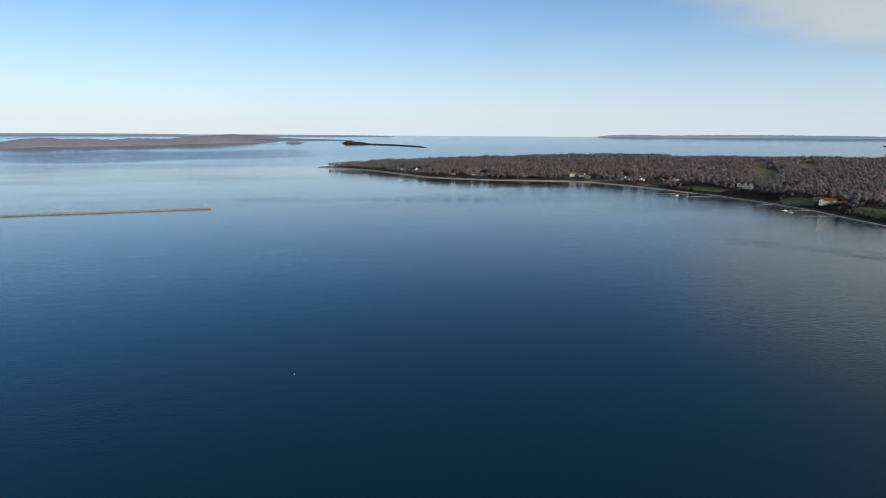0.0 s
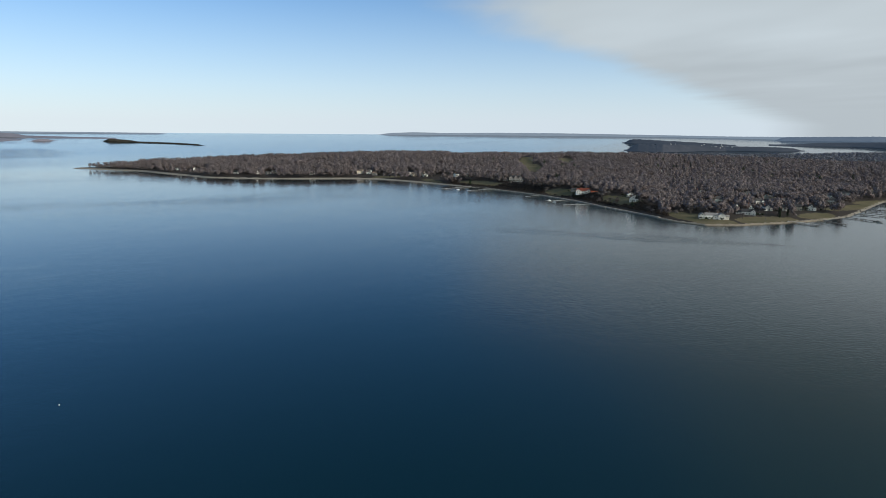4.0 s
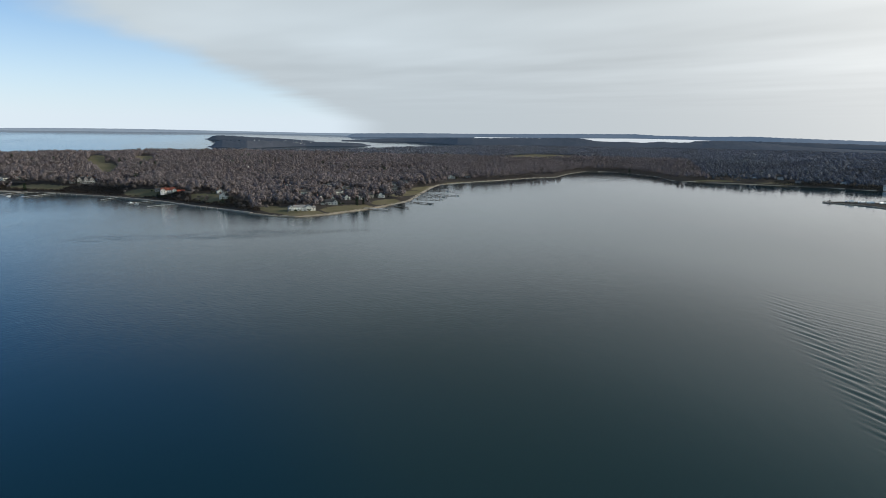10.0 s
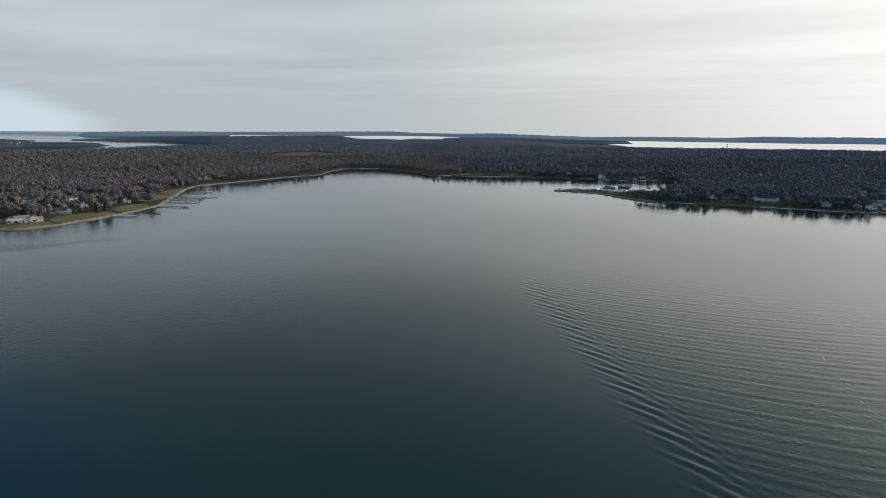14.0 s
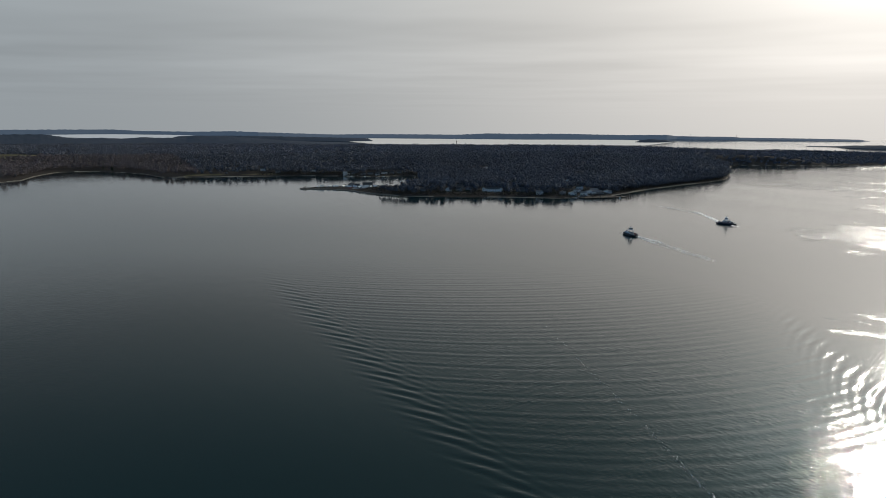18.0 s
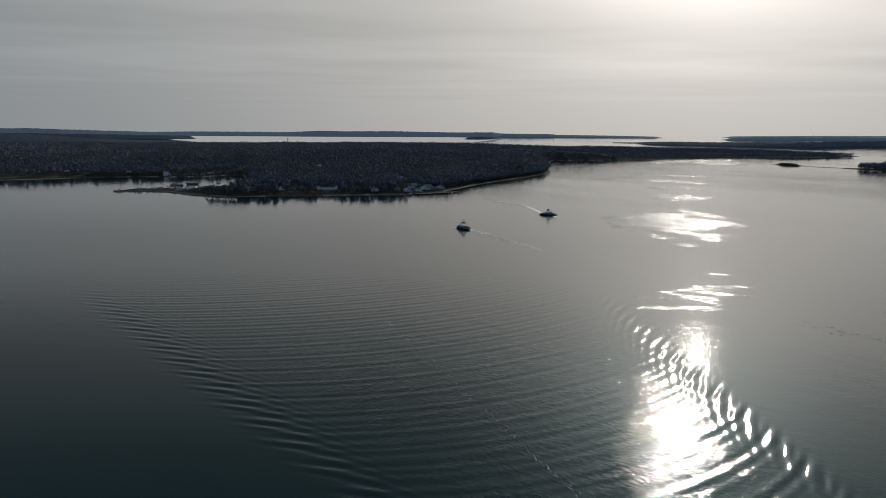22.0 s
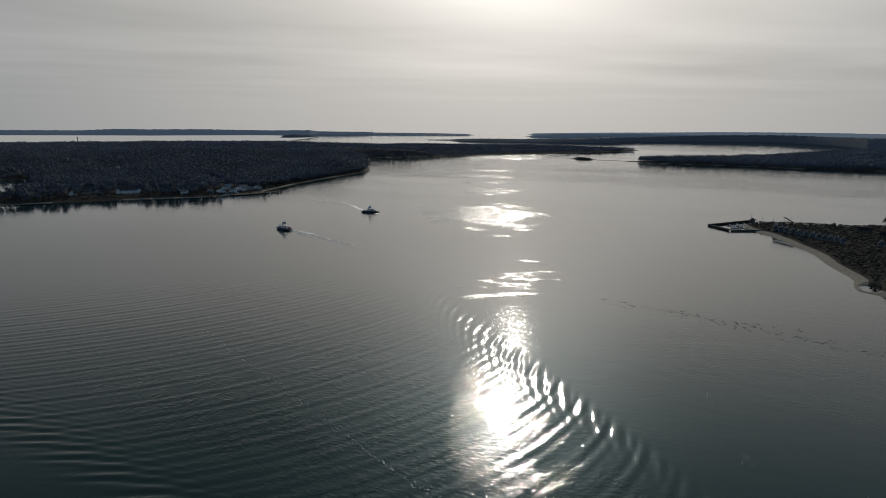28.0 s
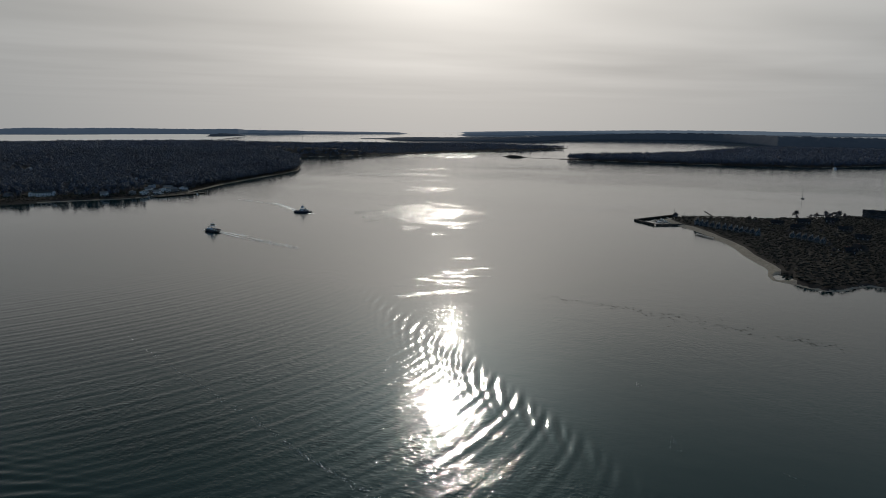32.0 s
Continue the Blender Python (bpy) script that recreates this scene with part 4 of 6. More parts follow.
# long white house on the lawn of the point
house("villa", -446, 846, ground_z(-446, 846), facing(-446, 846) + 8,
      [(0, 0, 17, 8, 5.2, 2.4, True), (-12, -1, 8, 9, 4.6, 2.6, False), (13, -2, 9, 9, 5.4, 2.6, False), (5, -3.2, 5, 4, 3.0, 1.4, False), (20, 0, 6, 7, 3.2, 2.0, True)],
      M_WHITE, M_GREY, "long white clapboard villa with grey roofs on a waterfront lawn", "shore houses", [(-5, 1, 9.2), (8, 1, 9.2)], (-7, 8, -4.1, 2.7), "villa")
# mansion with red tile roofs
house("villa", -742, 938, ground_z(-742, 938) - 0.5, facing(-742, 938) + 6,
      [(0, 0, 22, 10, 6.4, 3.6, True), (-9, -4, 8, 8, 6.6, 3.4, False), (9, -4, 7, 7, 6.2, 3.0, False), (20, 1, 12, 8, 3.6, 2.2, True)],
      M_WHITE, M_REDTILE, "large white villa with red clay tile roofs above the bluff", "shore houses", [(-4, 1, 12.4), (6, 1, 12.2), (13, 0, 10)], (-4, 5, -5.2, 2.9), "villa")
simple(-770, 950, 14, 7, 3.2, 2.2, M_GREY, M_SLATE, label="low grey shingled cottage beside a red-roofed villa")
# great shingled house above the docks
house("mansion", -985, 1010, ground_z(-985, 1010), facing(-985, 1010) + 4,
      [(0, 0, 24, 12, 7.5, 4.6, True), (-10, -5, 8, 9, 8.0, 4.4, False), (1, -6, 7, 8, 8.4, 4.6, False), (11, -5, 8, 9, 7.6, 4.2, False), (20, 2, 12, 9, 5.2, 3.2, True), (-21, 2, 10, 8, 4.2, 2.8, True)],
      M_GREY, M_SLATE, "great grey shingled mansion with many dark gables above boat docks", "shore houses", [(-6, 2, 15), (5, 2, 15), (16, 2, 11.5)], (-5, 15, -9.6, 3.0), "mansion")
simple(-607, 897, 12, 9, 5.4, 4.2, along=False, label="white house with a tall front gable at the wood's edge")
simple(-469, 957, 9, 9, 5.2, 4.6, along=False, wing=False, label="white gabled boathouse with steep roof")
house("house", -434, 928, ground_z(-434, 928), facing(-434, 928), [(0, 0, 17, 9, 4.6, 3.4, True), (7, -4, 7, 7, 5.0, 3.0, False), (-12, 1, 8, 7, 3.2, 2.4, True)], M_WHITE, M_SLATE,
      "white waterfront house with dark roof beside a lawn", "shore houses", [(-3, 1, 9.4)], (-6, 3, -4.6, 2.7))
for hx, hy, kw in ((-439, 998, dict(along=False)), (-424, 1018, dict(w=10)), (-412, 1042, dict(w=9, wall=M_CREAM)), (-545, 1050, dict(w=12)), (-566, 1178, dict(w=10, wall=M_CREAM)),
                   (-520, 1176, dict(w=12, along=False)), (-493, 1086, dict(w=13)), (-437, 1096, dict(w=10, along=False, wall=M_GREY)), (-470, 1130, dict(w=10)),
                   (-454, 1350, dict(w=16, h=6.2, porch=True)), (-443, 1466, dict(w=15, wall=M_CREAM, roof=M_CEDAR, label="tan house with brown roof near the beach")),
                   (-401, 1560, dict(w=14, h=7.0, along=False, porch=True, label="tall white house with front gable and porch")), (-366, 1592, dict(w=13, wall=M_GREY, roof=M_CEDAR)),
                   (-1467, 915, dict(w=17, h=8.0, wall=M_CREAM, roof=M_CEDAR, label="tall cream house above the beach", porch=True)), (-1448, 928, dict(w=12)), (-1405, 920, dict(w=13, wall=M_GREY, roof=M_CEDAR)),
                   (-1298, 968, dict(w=11, wall=M_CREAM, roof=M_CEDAR)), (-1267, 978, dict(w=10, along=False)), (-1191, 1018, dict(w=15, label="white house beside dark evergreens")), (-1158, 1024, dict(w=12, wall=M_CREAM)),
                   (-1654, 650, dict(w=12)), (-1617, 692, dict(w=10, along=False)), (-1588, 708, dict(w=13, wall=M_GREY)), (-1581, 840, dict(w=15)), (-1608, 735, dict(w=12)),
                   (-1825, 624, dict(w=13, wall=M_CREAM, roof=M_CEDAR)), (-1884, 574, dict(w=12)), (-1842, 607, dict(w=10, along=False)), (-1520, 800, dict(w=11)),
                   (604, 1104, dict(w=11, h=5.6, rise=4.2, along=False, label="dark-roofed house with a white gable on the shore road")), (628, 1104, dict(w=11, wall=M_GREY)), (645, 1098, dict(w=12, along=False, wall=M_GREY)),
                   (986, 1618, dict(w=18)), (1014, 1618, dict(w=17, along=False)), (964, 1618, dict(w=12, wall=M_CREAM)), (358, 1908, dict(w=15)), (330, 1880, dict(w=13, wall=M_GREY)),
                   (419, 1882, dict(w=13)), (189, 1970, dict(w=14, wall=M_GREY)), (1636, 1521, dict(w=20, h=7)), (1610, 1530, dict(w=15)), (1906, 1653, dict(w=24)), (1860, 1640, dict(w=16)),
                   (948, 1163, dict(w=13, along=False)), (1227, 1318, dict(w=14, wall=M_GREY)), (560, 1130, dict(w=11, wall=M_GREY, roof=M_CEDAR)), (735, 1040, dict(w=12, wall=M_GREY)), (-465, 1000, dict(w=9, along=False, wing=False)), (-400, 1058, dict(w=10, along=False)), (-423, 1200, dict(w=13, label="white house with a porch behind the beach", porch=True)),
                   (-552, 1070, dict(w=13)), (-638, 1157, dict(w=12, along=False)), (-508, 1163, dict(w=11, wall=M_CREAM)), (-562, 1195, dict(w=12)), (-938, 1506, dict(w=14)), (-1351, 996, dict(w=11)),
                   (-1311, 1007, dict(w=10, along=False, wall=M_CREAM)), (-639, 936, dict(w=12, along=False)), (-460, 1290, dict(w=12)), (-1479, 949, dict(w=14)), (-1432, 997, dict(w=12, wall=M_GREY)),
                   (439, 1787, dict(w=12, wall=M_GREY)), (540, 1788, dict(w=13)), (785, 1148, dict(w=13, wall=M_GREY)), (1100, 1300, dict(w=14)), (657, 1150, dict(w=12, wall=M_GREY)), (880, 1040, dict(w=12))):
    simple(hx, hy, **kw)
# long white inn with rows of windows on the far shore road
house("inn", 684, 1068, ground_z(684, 1068), facing(684, 1068), [(0, 0, 30, 9, 6.2, 2.6, True), (17, -1, 6, 10, 6.4, 2.8, False), (-17, -1, 6, 10, 6.4, 2.8, False)], M_WHITE, M_SLATE,
      "long white two-storey inn facing the water", "shore houses", [(-8, 1, 10.5), (8, 1, 10.5)], (-13, 13, -4.6, 2.9), "inn")
# yard on the spit
house("boat_shed", 484, 1322, 1.9, facing(484, 1322), [(0, 0, 15, 10, 5.5, 3.6, False), (12, 1, 10, 8, 3.6, 2.4, True)], M_GREY, M_SLATE, "dark shingled boat shed on a spit", "yard sheds", category="shed")
house("boat_shed", 514, 1303, 1.7, facing(514, 1303), [(0, 0, 22, 12, 6.0, 3.6, True)], M_GREY, M_SLATE, "long dark-roofed boat shed beside parked cars", "yard sheds", category="shed")
# white block and cottages round the inner basin
house("boathouse", 594, 1672, 2.2, facing(594, 1672), [(0, 0, 12, 10, 8.6, 2.4, True), (9, 1, 8, 8, 3.4, 2.0, True)], M_WHITE, M_GREY, "tall white boathouse at a basin's edge", "basin buildings", category="boathouse")
for bx, by, bw_ in ((618, 1676, 10), (638, 1652, 12), (657, 1646, 14), (672, 1632, 11), (700, 1652, 15), (724, 1656, 12), (752, 1664, 14), (690, 1670, 10)):
    simple(bx, by, bw_, 8, 4.0, 2.6, M_WHITE if bw_ % 2 else M_GREY, M_SLATE, label="low waterside cottage by the boat basin", wing=bw_ > 11)
# ferry landing
for bx, by, bw_, kind_ in ((797, 962, 14, M_WHITE), (818, 954, 12, M_WHITE), (845, 966, 18, M_WHITE), (860, 958, 11, M_GREY), (888, 966, 14, M_WHITE), (781, 972, 10, M_GREY), (743, 994, 12, M_WHITE), (870, 984, 15, M_CREAM), (828, 986, 13, M_WHITE)):
    simple(bx, by, bw_, 8, 4.6, 2.6, kind_, M_GREY, label="pale building beside the ferry landing", along=bw_ % 4 != 2)


# ---- rows of gabled townhouses on the harbour shore ----
def townhouse():
    top = thing("townhouse", "narrow blue-green townhouse with white-trimmed gable", "townhouse", group="townhouse rows")
    bw, br = bmesh.new(), bmesh.new()
    gabled(bw, br, 0, 0, 6.6, 11, 6.2, 3.4, False, 0.35)
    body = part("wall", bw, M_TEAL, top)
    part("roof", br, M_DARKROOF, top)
    bm = bmesh.new()
    for s in (-1, 1):
        prism(bm, [(s * 3.75, 5.6), (s * 3.75, 6.05), (0, 9.85), (0, 9.35)], -6.02, -5.86)
        box(bm, s * 3.3 - 0.16, -5.64, -0.5, s * 3.3 + 0.16, -5.5, 5.9)
    part("gable_trim", bm, M_DECK, top, "pale gable boards")
    bm = bmesh.new()
    box(bm, -2.9, -7.4, 2.7, 2.9, -5.5, 2.86)
    for s in (-1, 1):
        box(bm, s * 2.8 - 0.08, -7.4, -0.5, s * 2.8 + 0.08, -7.24, 3.8)
    box(bm, -2.8, -7.38, 3.7, 2.8, -7.28, 3.8)
    part("balcony", bm, M_GREY, top)
    for z_ in (1.5, 4.4):
        for x_ in (-1.5, 1.5):
            add_window(body, Matrix.Translation((x_, -5.53, z_)))
    add_window(body, Matrix.Translation((0, -5.53, 7.3)) @ Matrix.Scale(0.8, 4))
    bm = bmesh.new()
    tube(bm, (1.6, 2, 7.5), (1.6, 2, 10.4), 0.3, 0.3, 8)
    part("flue", bm, M_SHIPWHITE, top)
    return top


unit = townhouse()
ROWS = []
row_line = np.array([(862, 52), (848, 39), (831, 23), (819, 8), (809, -4), (800, -17)], float)
row_spots = [tuple(np.array([np.interp(u, np.linspace(0, 1, 6), row_line[:, c]) for c in (0, 1)])) for u in np.linspace(0, 1, 12)]
row_spots += [(798, -51), (794, -57), (789, -62.5), (782, -68), (774, -73), (766, -78)]
for k, (tx, ty) in enumerate(row_spots):
    ROWS.append((tx, ty, 10))
    m = set_on(tx, ty, ground_z(tx, ty, near_height) - 0.1, facing(tx, ty) + 2, 0.86)
    if k == 0:
        unit.matrix_basis = m
    else:
        copy_thing(unit, m)


# ---- harbour front: marina, sheds, trees ----
def pile_mesh(h, r=0.2):
    bm = bmesh.new()
    tube(bm, (0, 0, -2.5), (0, 0, h), r, r * 0.9, 6)
    bmesh.ops.create_cone(bm, cap_ends=True, segments=6, radius1=r, radius2=0.04, depth=0.3, matrix=Matrix.Translation((0, 0, h + 0.14)))
    me = bpy.data.meshes.new("pile")
    bm.to_mesh(me), bm.free()
    me.materials.append(M_PILE)
    return me


PILE_LOW, PILE_HIGH = pile_mesh(2.4), pile_mesh(4.2, 0.26)


def dock(x0, y0, x1, y1, label, head=0.0, width=2.2, height=1.5, group="docks", name="dock", high=False, gap=7.0, floats=0, skirt=False, wood=None):
    """A pile dock from the shore to its outer end, with a cross head of the given length."""
    run, L = math.degrees(math.atan2(y1 - y0, x1 - x0)), math.hypot(x1 - x0, y1 - y0)
    top = thing(name, label, "dock", Matrix.Translation((x0, y0, 0)) @ Matrix.Rotation(radians(run), 4, "Z"), group)
    bm = bmesh.new()
    n = max(int(L / 6), 1)
    for i in range(n):
        box(bm, i * L / n + 0.03, -width / 2, height - 0.16, (i + 1) * L / n - 0.03, width / 2, height)
    for s in (-1, 1):
        box(bm, 0, s * width * 0.38 - 0.12, height - 0.5, L, s * width * 0.38 + 0.12, height - 0.16)
    part("deck", bm, M_PILE if skirt else wood or M_DECK, top)
    if skirt:
        bm = bmesh.new()
        m_ = max(int(L / 1.5), 1)
        for i in range(m_):
            box(bm, i * L / m_ + 0.06, -width / 2 - 0.1, -1.5, (i + 1) * L / m_ - 0.06, -width / 2 + 0.1, height - 0.2)
        part("wave_screen", bm, M_PILE, top, "dark plank wave screen")
    if head:
        bm = bmesh.new()
        box(bm, L - 1.2, -head / 2, height - 0.17, L + 2.2, head / 2, height + 0.004, 0.03)
        box(bm, L - 0.8, -head / 2 + 0.3, height - 0.55, L - 0.5, head / 2 - 0.3, height - 0.17)
        part("cross_head", bm, M_DECK, top)
    me = PILE_HIGH if high else PILE_LOW
    spots = [(i * L / max(int(L / gap), 1), s * (width / 2 + 0.22)) for i in range(max(int(L / gap), 1) + 1) for s in (-1, 1)]
    if head:
        spots += [(L + 2.4, -head / 2), (L + 2.4, head / 2), (L - 1.4, -head / 2), (L - 1.4, head / 2)]
    for px, py in spots:
        p = new("post", me)
        p.parent, p.matrix_basis = top, Matrix.Translation((px, py, 0)) @ Matrix.Rotation(px, 4, "Z")
    for i in range(floats):
        bm = bmesh.new()
        s = -1 if i % 2 else 1
        box(bm, -0.7, 0, 0.1, 0.7, 7.5, 0.55, 0.06)
        f = part("finger_float", bm, wood or M_DECK, top)
        f.matrix_basis = Matrix.Translation((L * (i + 1) / (floats + 1), s * width / 2, 0)) @ (Matrix.Identity(4) if s > 0 else Matrix.Rotation(math.pi, 4, "Z"))
    return top


M_GREYWOOD = surface("dark_dock_timber", (0.10, 0.095, 0.09), (0.18, 0.17, 0.16), 4.0, 0.85, fine=0.6)
PALE = "weathered grey timber dock on piles"
for a in ((-1045, 938, -1036, 852, 14), (-975, 946, -973, 866, 10), (-826, 926, -822, 872, 0), (-735, 898, -745, 850, 16), (-667, 880, -690, 822, 0)):
    dock(*a[:4], PALE + " with a cross head" if a[4] else PALE + " below the bluff", head=a[4])
dock(-1036, 852, -1060, 850, "low timber float at a dock's end")
dock(-376, 925, -336, 919, "broad pale timber pier off the stone shore", width=4.0, height=1.7)
for a in ((-356, 980, -313, 952), (-344, 1040, -294, 1027), (-350, 1092, -303, 1099), (-358, 1142, -302, 1145), (-366, 1188, -294, 1178), (-374, 1262, -318, 1265), (-384, 1345, -322, 1331), (-388, 1408, -332, 1395)):
    dock(*a, "long dark timber dock in a row off the beach", floats=3, group="row of docks", width=1.9, wood=M_GREYWOOD)
# marina breakwater and slips
dock(962, 84, 880, 130, "dark timber breakwater walkway of a marina", width=3.2, height=2.2, name="breakwater_pier", gap=6, skirt=True)
dock(876, 128, 846, 100, "dark outer corner of a marina breakwater", width=3.2, height=2.2, name="breakwater_pier", gap=6, skirt=True)
dock(846, 100, 868, 62, "dark timber wave screen of a marina", width=2.6, height=2.0, name="breakwater_pier", gap=6, skirt=True)
for k in range(4):
    u = (k + 0.6) / 4.4
    dock(952 - 60 * u, 84 + 30 * u, 884 - 18 * u, 66 + 32 * u, "pale floating marina slip", width=1.7, height=0.7, floats=4, group="marina slips")
dock(793, 47, 770, 28, "short dark timber groin off a pale beach", width=3.0, height=1.3, name="groin", gap=3)


def pavilion(x, y, z):
    top = thing("pavilion", "small dark square pavilion with a capped roof on a pier", "pavilion", set_on(x, y, z, facing(x, y)))
    bm = bmesh.new()
    box(bm, -3, -3, 0, 3, 3, 4.2, 0.1)
    w = part("wall", bm, M_SLATE, top)
    bm = bmesh.new()
    bmesh.ops.create_cone(bm, cap_ends=True, segments=4, radius1=4.9, radius2=1.2, depth=1.3, matrix=Matrix.Translation((0, 0, 4.85)) @ Matrix.Rotation(radians(45), 4, "Z"))
    box(bm, -0.8, -0.8, 5.5, 0.8, 0.8, 6.2, 0.05)
    part("roof", bm, M_SLATE, top)
    for x_ in (-1.5, 1.5):
        add_window(w, Matrix.Translation((x_, -3.04, 2.2)))
    return top


pavilion(929, 84, 2.0)
# raised ramp on posts beside the marina
ramp = thing("boat_ramp", "dark raised timber ramp on posts beside the marina", "ramp", set_on(926, 42, 5.0, facing(926, 42), 1.1))
bm = bmesh.new()
prism(bm, [(-5.5, 6.6), (-4.2, 6.9), (6.0, 1.0), (5.2, 0.3)], -1.4, 1.4)
part("bed", bm, M_PILE, ramp)
for px, ph in ((-4.2, 6.2), (-0.5, 4.0), (3.0, 2.0)):
    bm = bmesh.new()
    for s in (-1, 1):
        tube(bm, (px, s * 1.2, -4.5), (px, s * 1.2, ph), 0.18, 0.15)
    part("post", bm, M_PILE, ramp)


def flagpole(x, y, z, h, label="slender pale pole at the water's edge"):
    top = thing("flagpole", label, "pole", set_on(x, y, z), "poles")
    bm = bmesh.new()
    tube(bm, (0, 0, -1), (0, 0, h), 0.24, 0.12, 6)
    part("pole", bm, M_STEEL, top)
    bm = bmesh.new()
    bmesh.ops.create_icosphere(bm, subdivisions=1, radius=0.22, matrix=Matrix.Translation((0, 0, h + 0.15)))
    part("finial", bm, M_SHIPWHITE, top)


for a in ((931, 86, 2, 12), (920, 72, 2, 9), (935, 60, 3, 10), (948, 40, 3, 8), (955, 12, 2.5, 7), (-720, 918, 7, 11), (-452, 822, 3, 9), (-398, 905, 3, 9), (450, 1310, 2, 12), (850, 945, 2, 10)):
    flagpole(*a)
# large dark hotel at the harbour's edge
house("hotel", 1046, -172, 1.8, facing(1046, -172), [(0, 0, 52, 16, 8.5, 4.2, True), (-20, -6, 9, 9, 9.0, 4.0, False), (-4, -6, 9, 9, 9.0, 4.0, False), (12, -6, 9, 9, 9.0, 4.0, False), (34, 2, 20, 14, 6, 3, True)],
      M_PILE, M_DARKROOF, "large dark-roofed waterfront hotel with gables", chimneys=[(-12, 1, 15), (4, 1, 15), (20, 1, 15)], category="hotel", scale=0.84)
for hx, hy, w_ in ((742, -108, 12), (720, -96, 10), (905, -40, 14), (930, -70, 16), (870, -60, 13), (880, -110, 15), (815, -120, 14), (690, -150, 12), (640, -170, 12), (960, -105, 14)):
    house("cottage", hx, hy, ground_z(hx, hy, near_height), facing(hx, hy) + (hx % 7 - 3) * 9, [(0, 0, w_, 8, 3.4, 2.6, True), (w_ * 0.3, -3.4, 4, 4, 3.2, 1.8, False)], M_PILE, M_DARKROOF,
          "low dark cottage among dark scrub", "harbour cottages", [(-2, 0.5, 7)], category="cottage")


# ---- single trees ----
def limb(bm, p, way, length, r, depth, rng_, tips):
    q = p + way * length
    tube(bm, p, q, r, r * 0.62, 5 if depth > 1 else 3)
    if depth == 0:
        tips.append(q)
        return
    for _ in range(3):
        turn = Vector((rng_.uniform(-1, 1), rng_.uniform(-1, 1), rng_.uniform(-0.15, 0.8)))
        limb(bm, q, (way * 0.6 + turn * 0.85).normalized(), length * rng_.uniform(0.55, 0.75), r * 0.55, depth - 1, rng_, tips)


def bare_tree(seed, height, label):
    rng_ = random.Random(seed)
    top = thing("bare_tree", label, "tree", group="shore trees")
    bm, tips = bmesh.new(), []
    limb(bm, Vector((0, 0, -0.4)), Vector((0, 0, 1)), height * 0.34, height * 0.022, 3, rng_, tips)
    part("trunk", bm, M_BARK, top)
    r2 = np.random.RandomState(seed)
    V, F = [], []
    for t in tips:
        for _ in range(24):
            c = np.array(t) + r2.randn(3) * height * 0.06
            nrm = c - np.array([0, 0, height * 0.6])
            nrm = nrm / np.linalg.norm(nrm) + r2.randn(3) * 0.3
            e1 = np.cross(nrm, r2.randn(3))
            e1 /= np.linalg.norm(e1)
            e2 = np.cross(nrm, e1) / np.linalg.norm(nrm)
            s = height * 0.032 * (0.5 + r2.rand())
            b = len(V)
            V += [c + e1 * s, c - e1 * s * 0.6 + e2 * s * 0.5, c - e1 * s * 0.5 - e2 * s * 0.7]
            F.append((b, b + 1, b + 2))
    crown = mesh_np("crown", np.array(V), np.array(F), M_SPRAY)
    crown.parent = top
    return top


def pine_tree(seed, height):
    top = thing("evergreen_tree", "tall dark evergreen tree near the houses", "tree", group="evergreens")
    bm = bmesh.new()
    tube(bm, (0, 0, -0.5), (0, 0, height * 0.95), height * 0.02, height * 0.004, 6)
    part("trunk", bm, M_BARK, top)
    r2 = np.random.RandomState(seed)
    V, F = [], []
    for _ in range(330):
        h = r2.rand() ** 0.85
        a, rad = r2.rand() * 6.283, height * 0.2 * (1 - h) * (0.45 + 0.6 * r2.rand()) + 0.15
        c = np.array([rad * math.cos(a), rad * math.sin(a), height * (0.1 + 0.88 * h)])
        out = np.array([math.cos(a), math.sin(a), -0.25])
        side = np.array([-math.sin(a), math.cos(a), 0]) * height * 0.05
        b = len(V)
        V += [c - out * height * 0.05 + np.array([0, 0, height * 0.02]), c + out * height * 0.05 + side, c + out * height * 0.05 - side]
        F.append((b, b + 1, b + 2))
    mesh_np("crown", np.array(V), np.array(F), M_PINE).parent = top
    return top


bare = [bare_tree(k, 12 + k * 1.1, "bare spreading winter tree near the shore") for k in range(5)]
pines = [pine_tree(k, 13 + 2 * k) for k in range(3)]
rng = random.Random(5)
spots = []
for cx, cy, sx, sy, n, hf in ((-500, 850, 50, 30, 16, None), (-455, 925, 40, 50, 26, None), (-430, 1080, 50, 120, 34, None), (-440, 1350, 40, 100, 24, None), (-640, 900, 70, 30, 26, None),
                              (-800, 960, 70, 30, 22, None), (-1000, 985, 120, 25, 26, None), (-1250, 970, 120, 30, 22, None), (-1500, 790, 120, 60, 20, None), (560, 1150, 40, 60, 14, None),
                              (680, 1060, 90, 30, 20, None), (850, 990, 90, 30, 14, None), (1004, -105, 10, 22, 12, near_height), (760, -120, 120, 60, 26, near_height), (900, -60, 80, 60, 14, near_height)):
    for _ in range(n):
        spots.append((cx + rng.uniform(-sx, sx), cy + rng.uniform(-sy, sy), hf))
spots += [(552, 1268, None), (575, 1262, None), (590, 1266, None), (604, 1275, None)]
used = set()
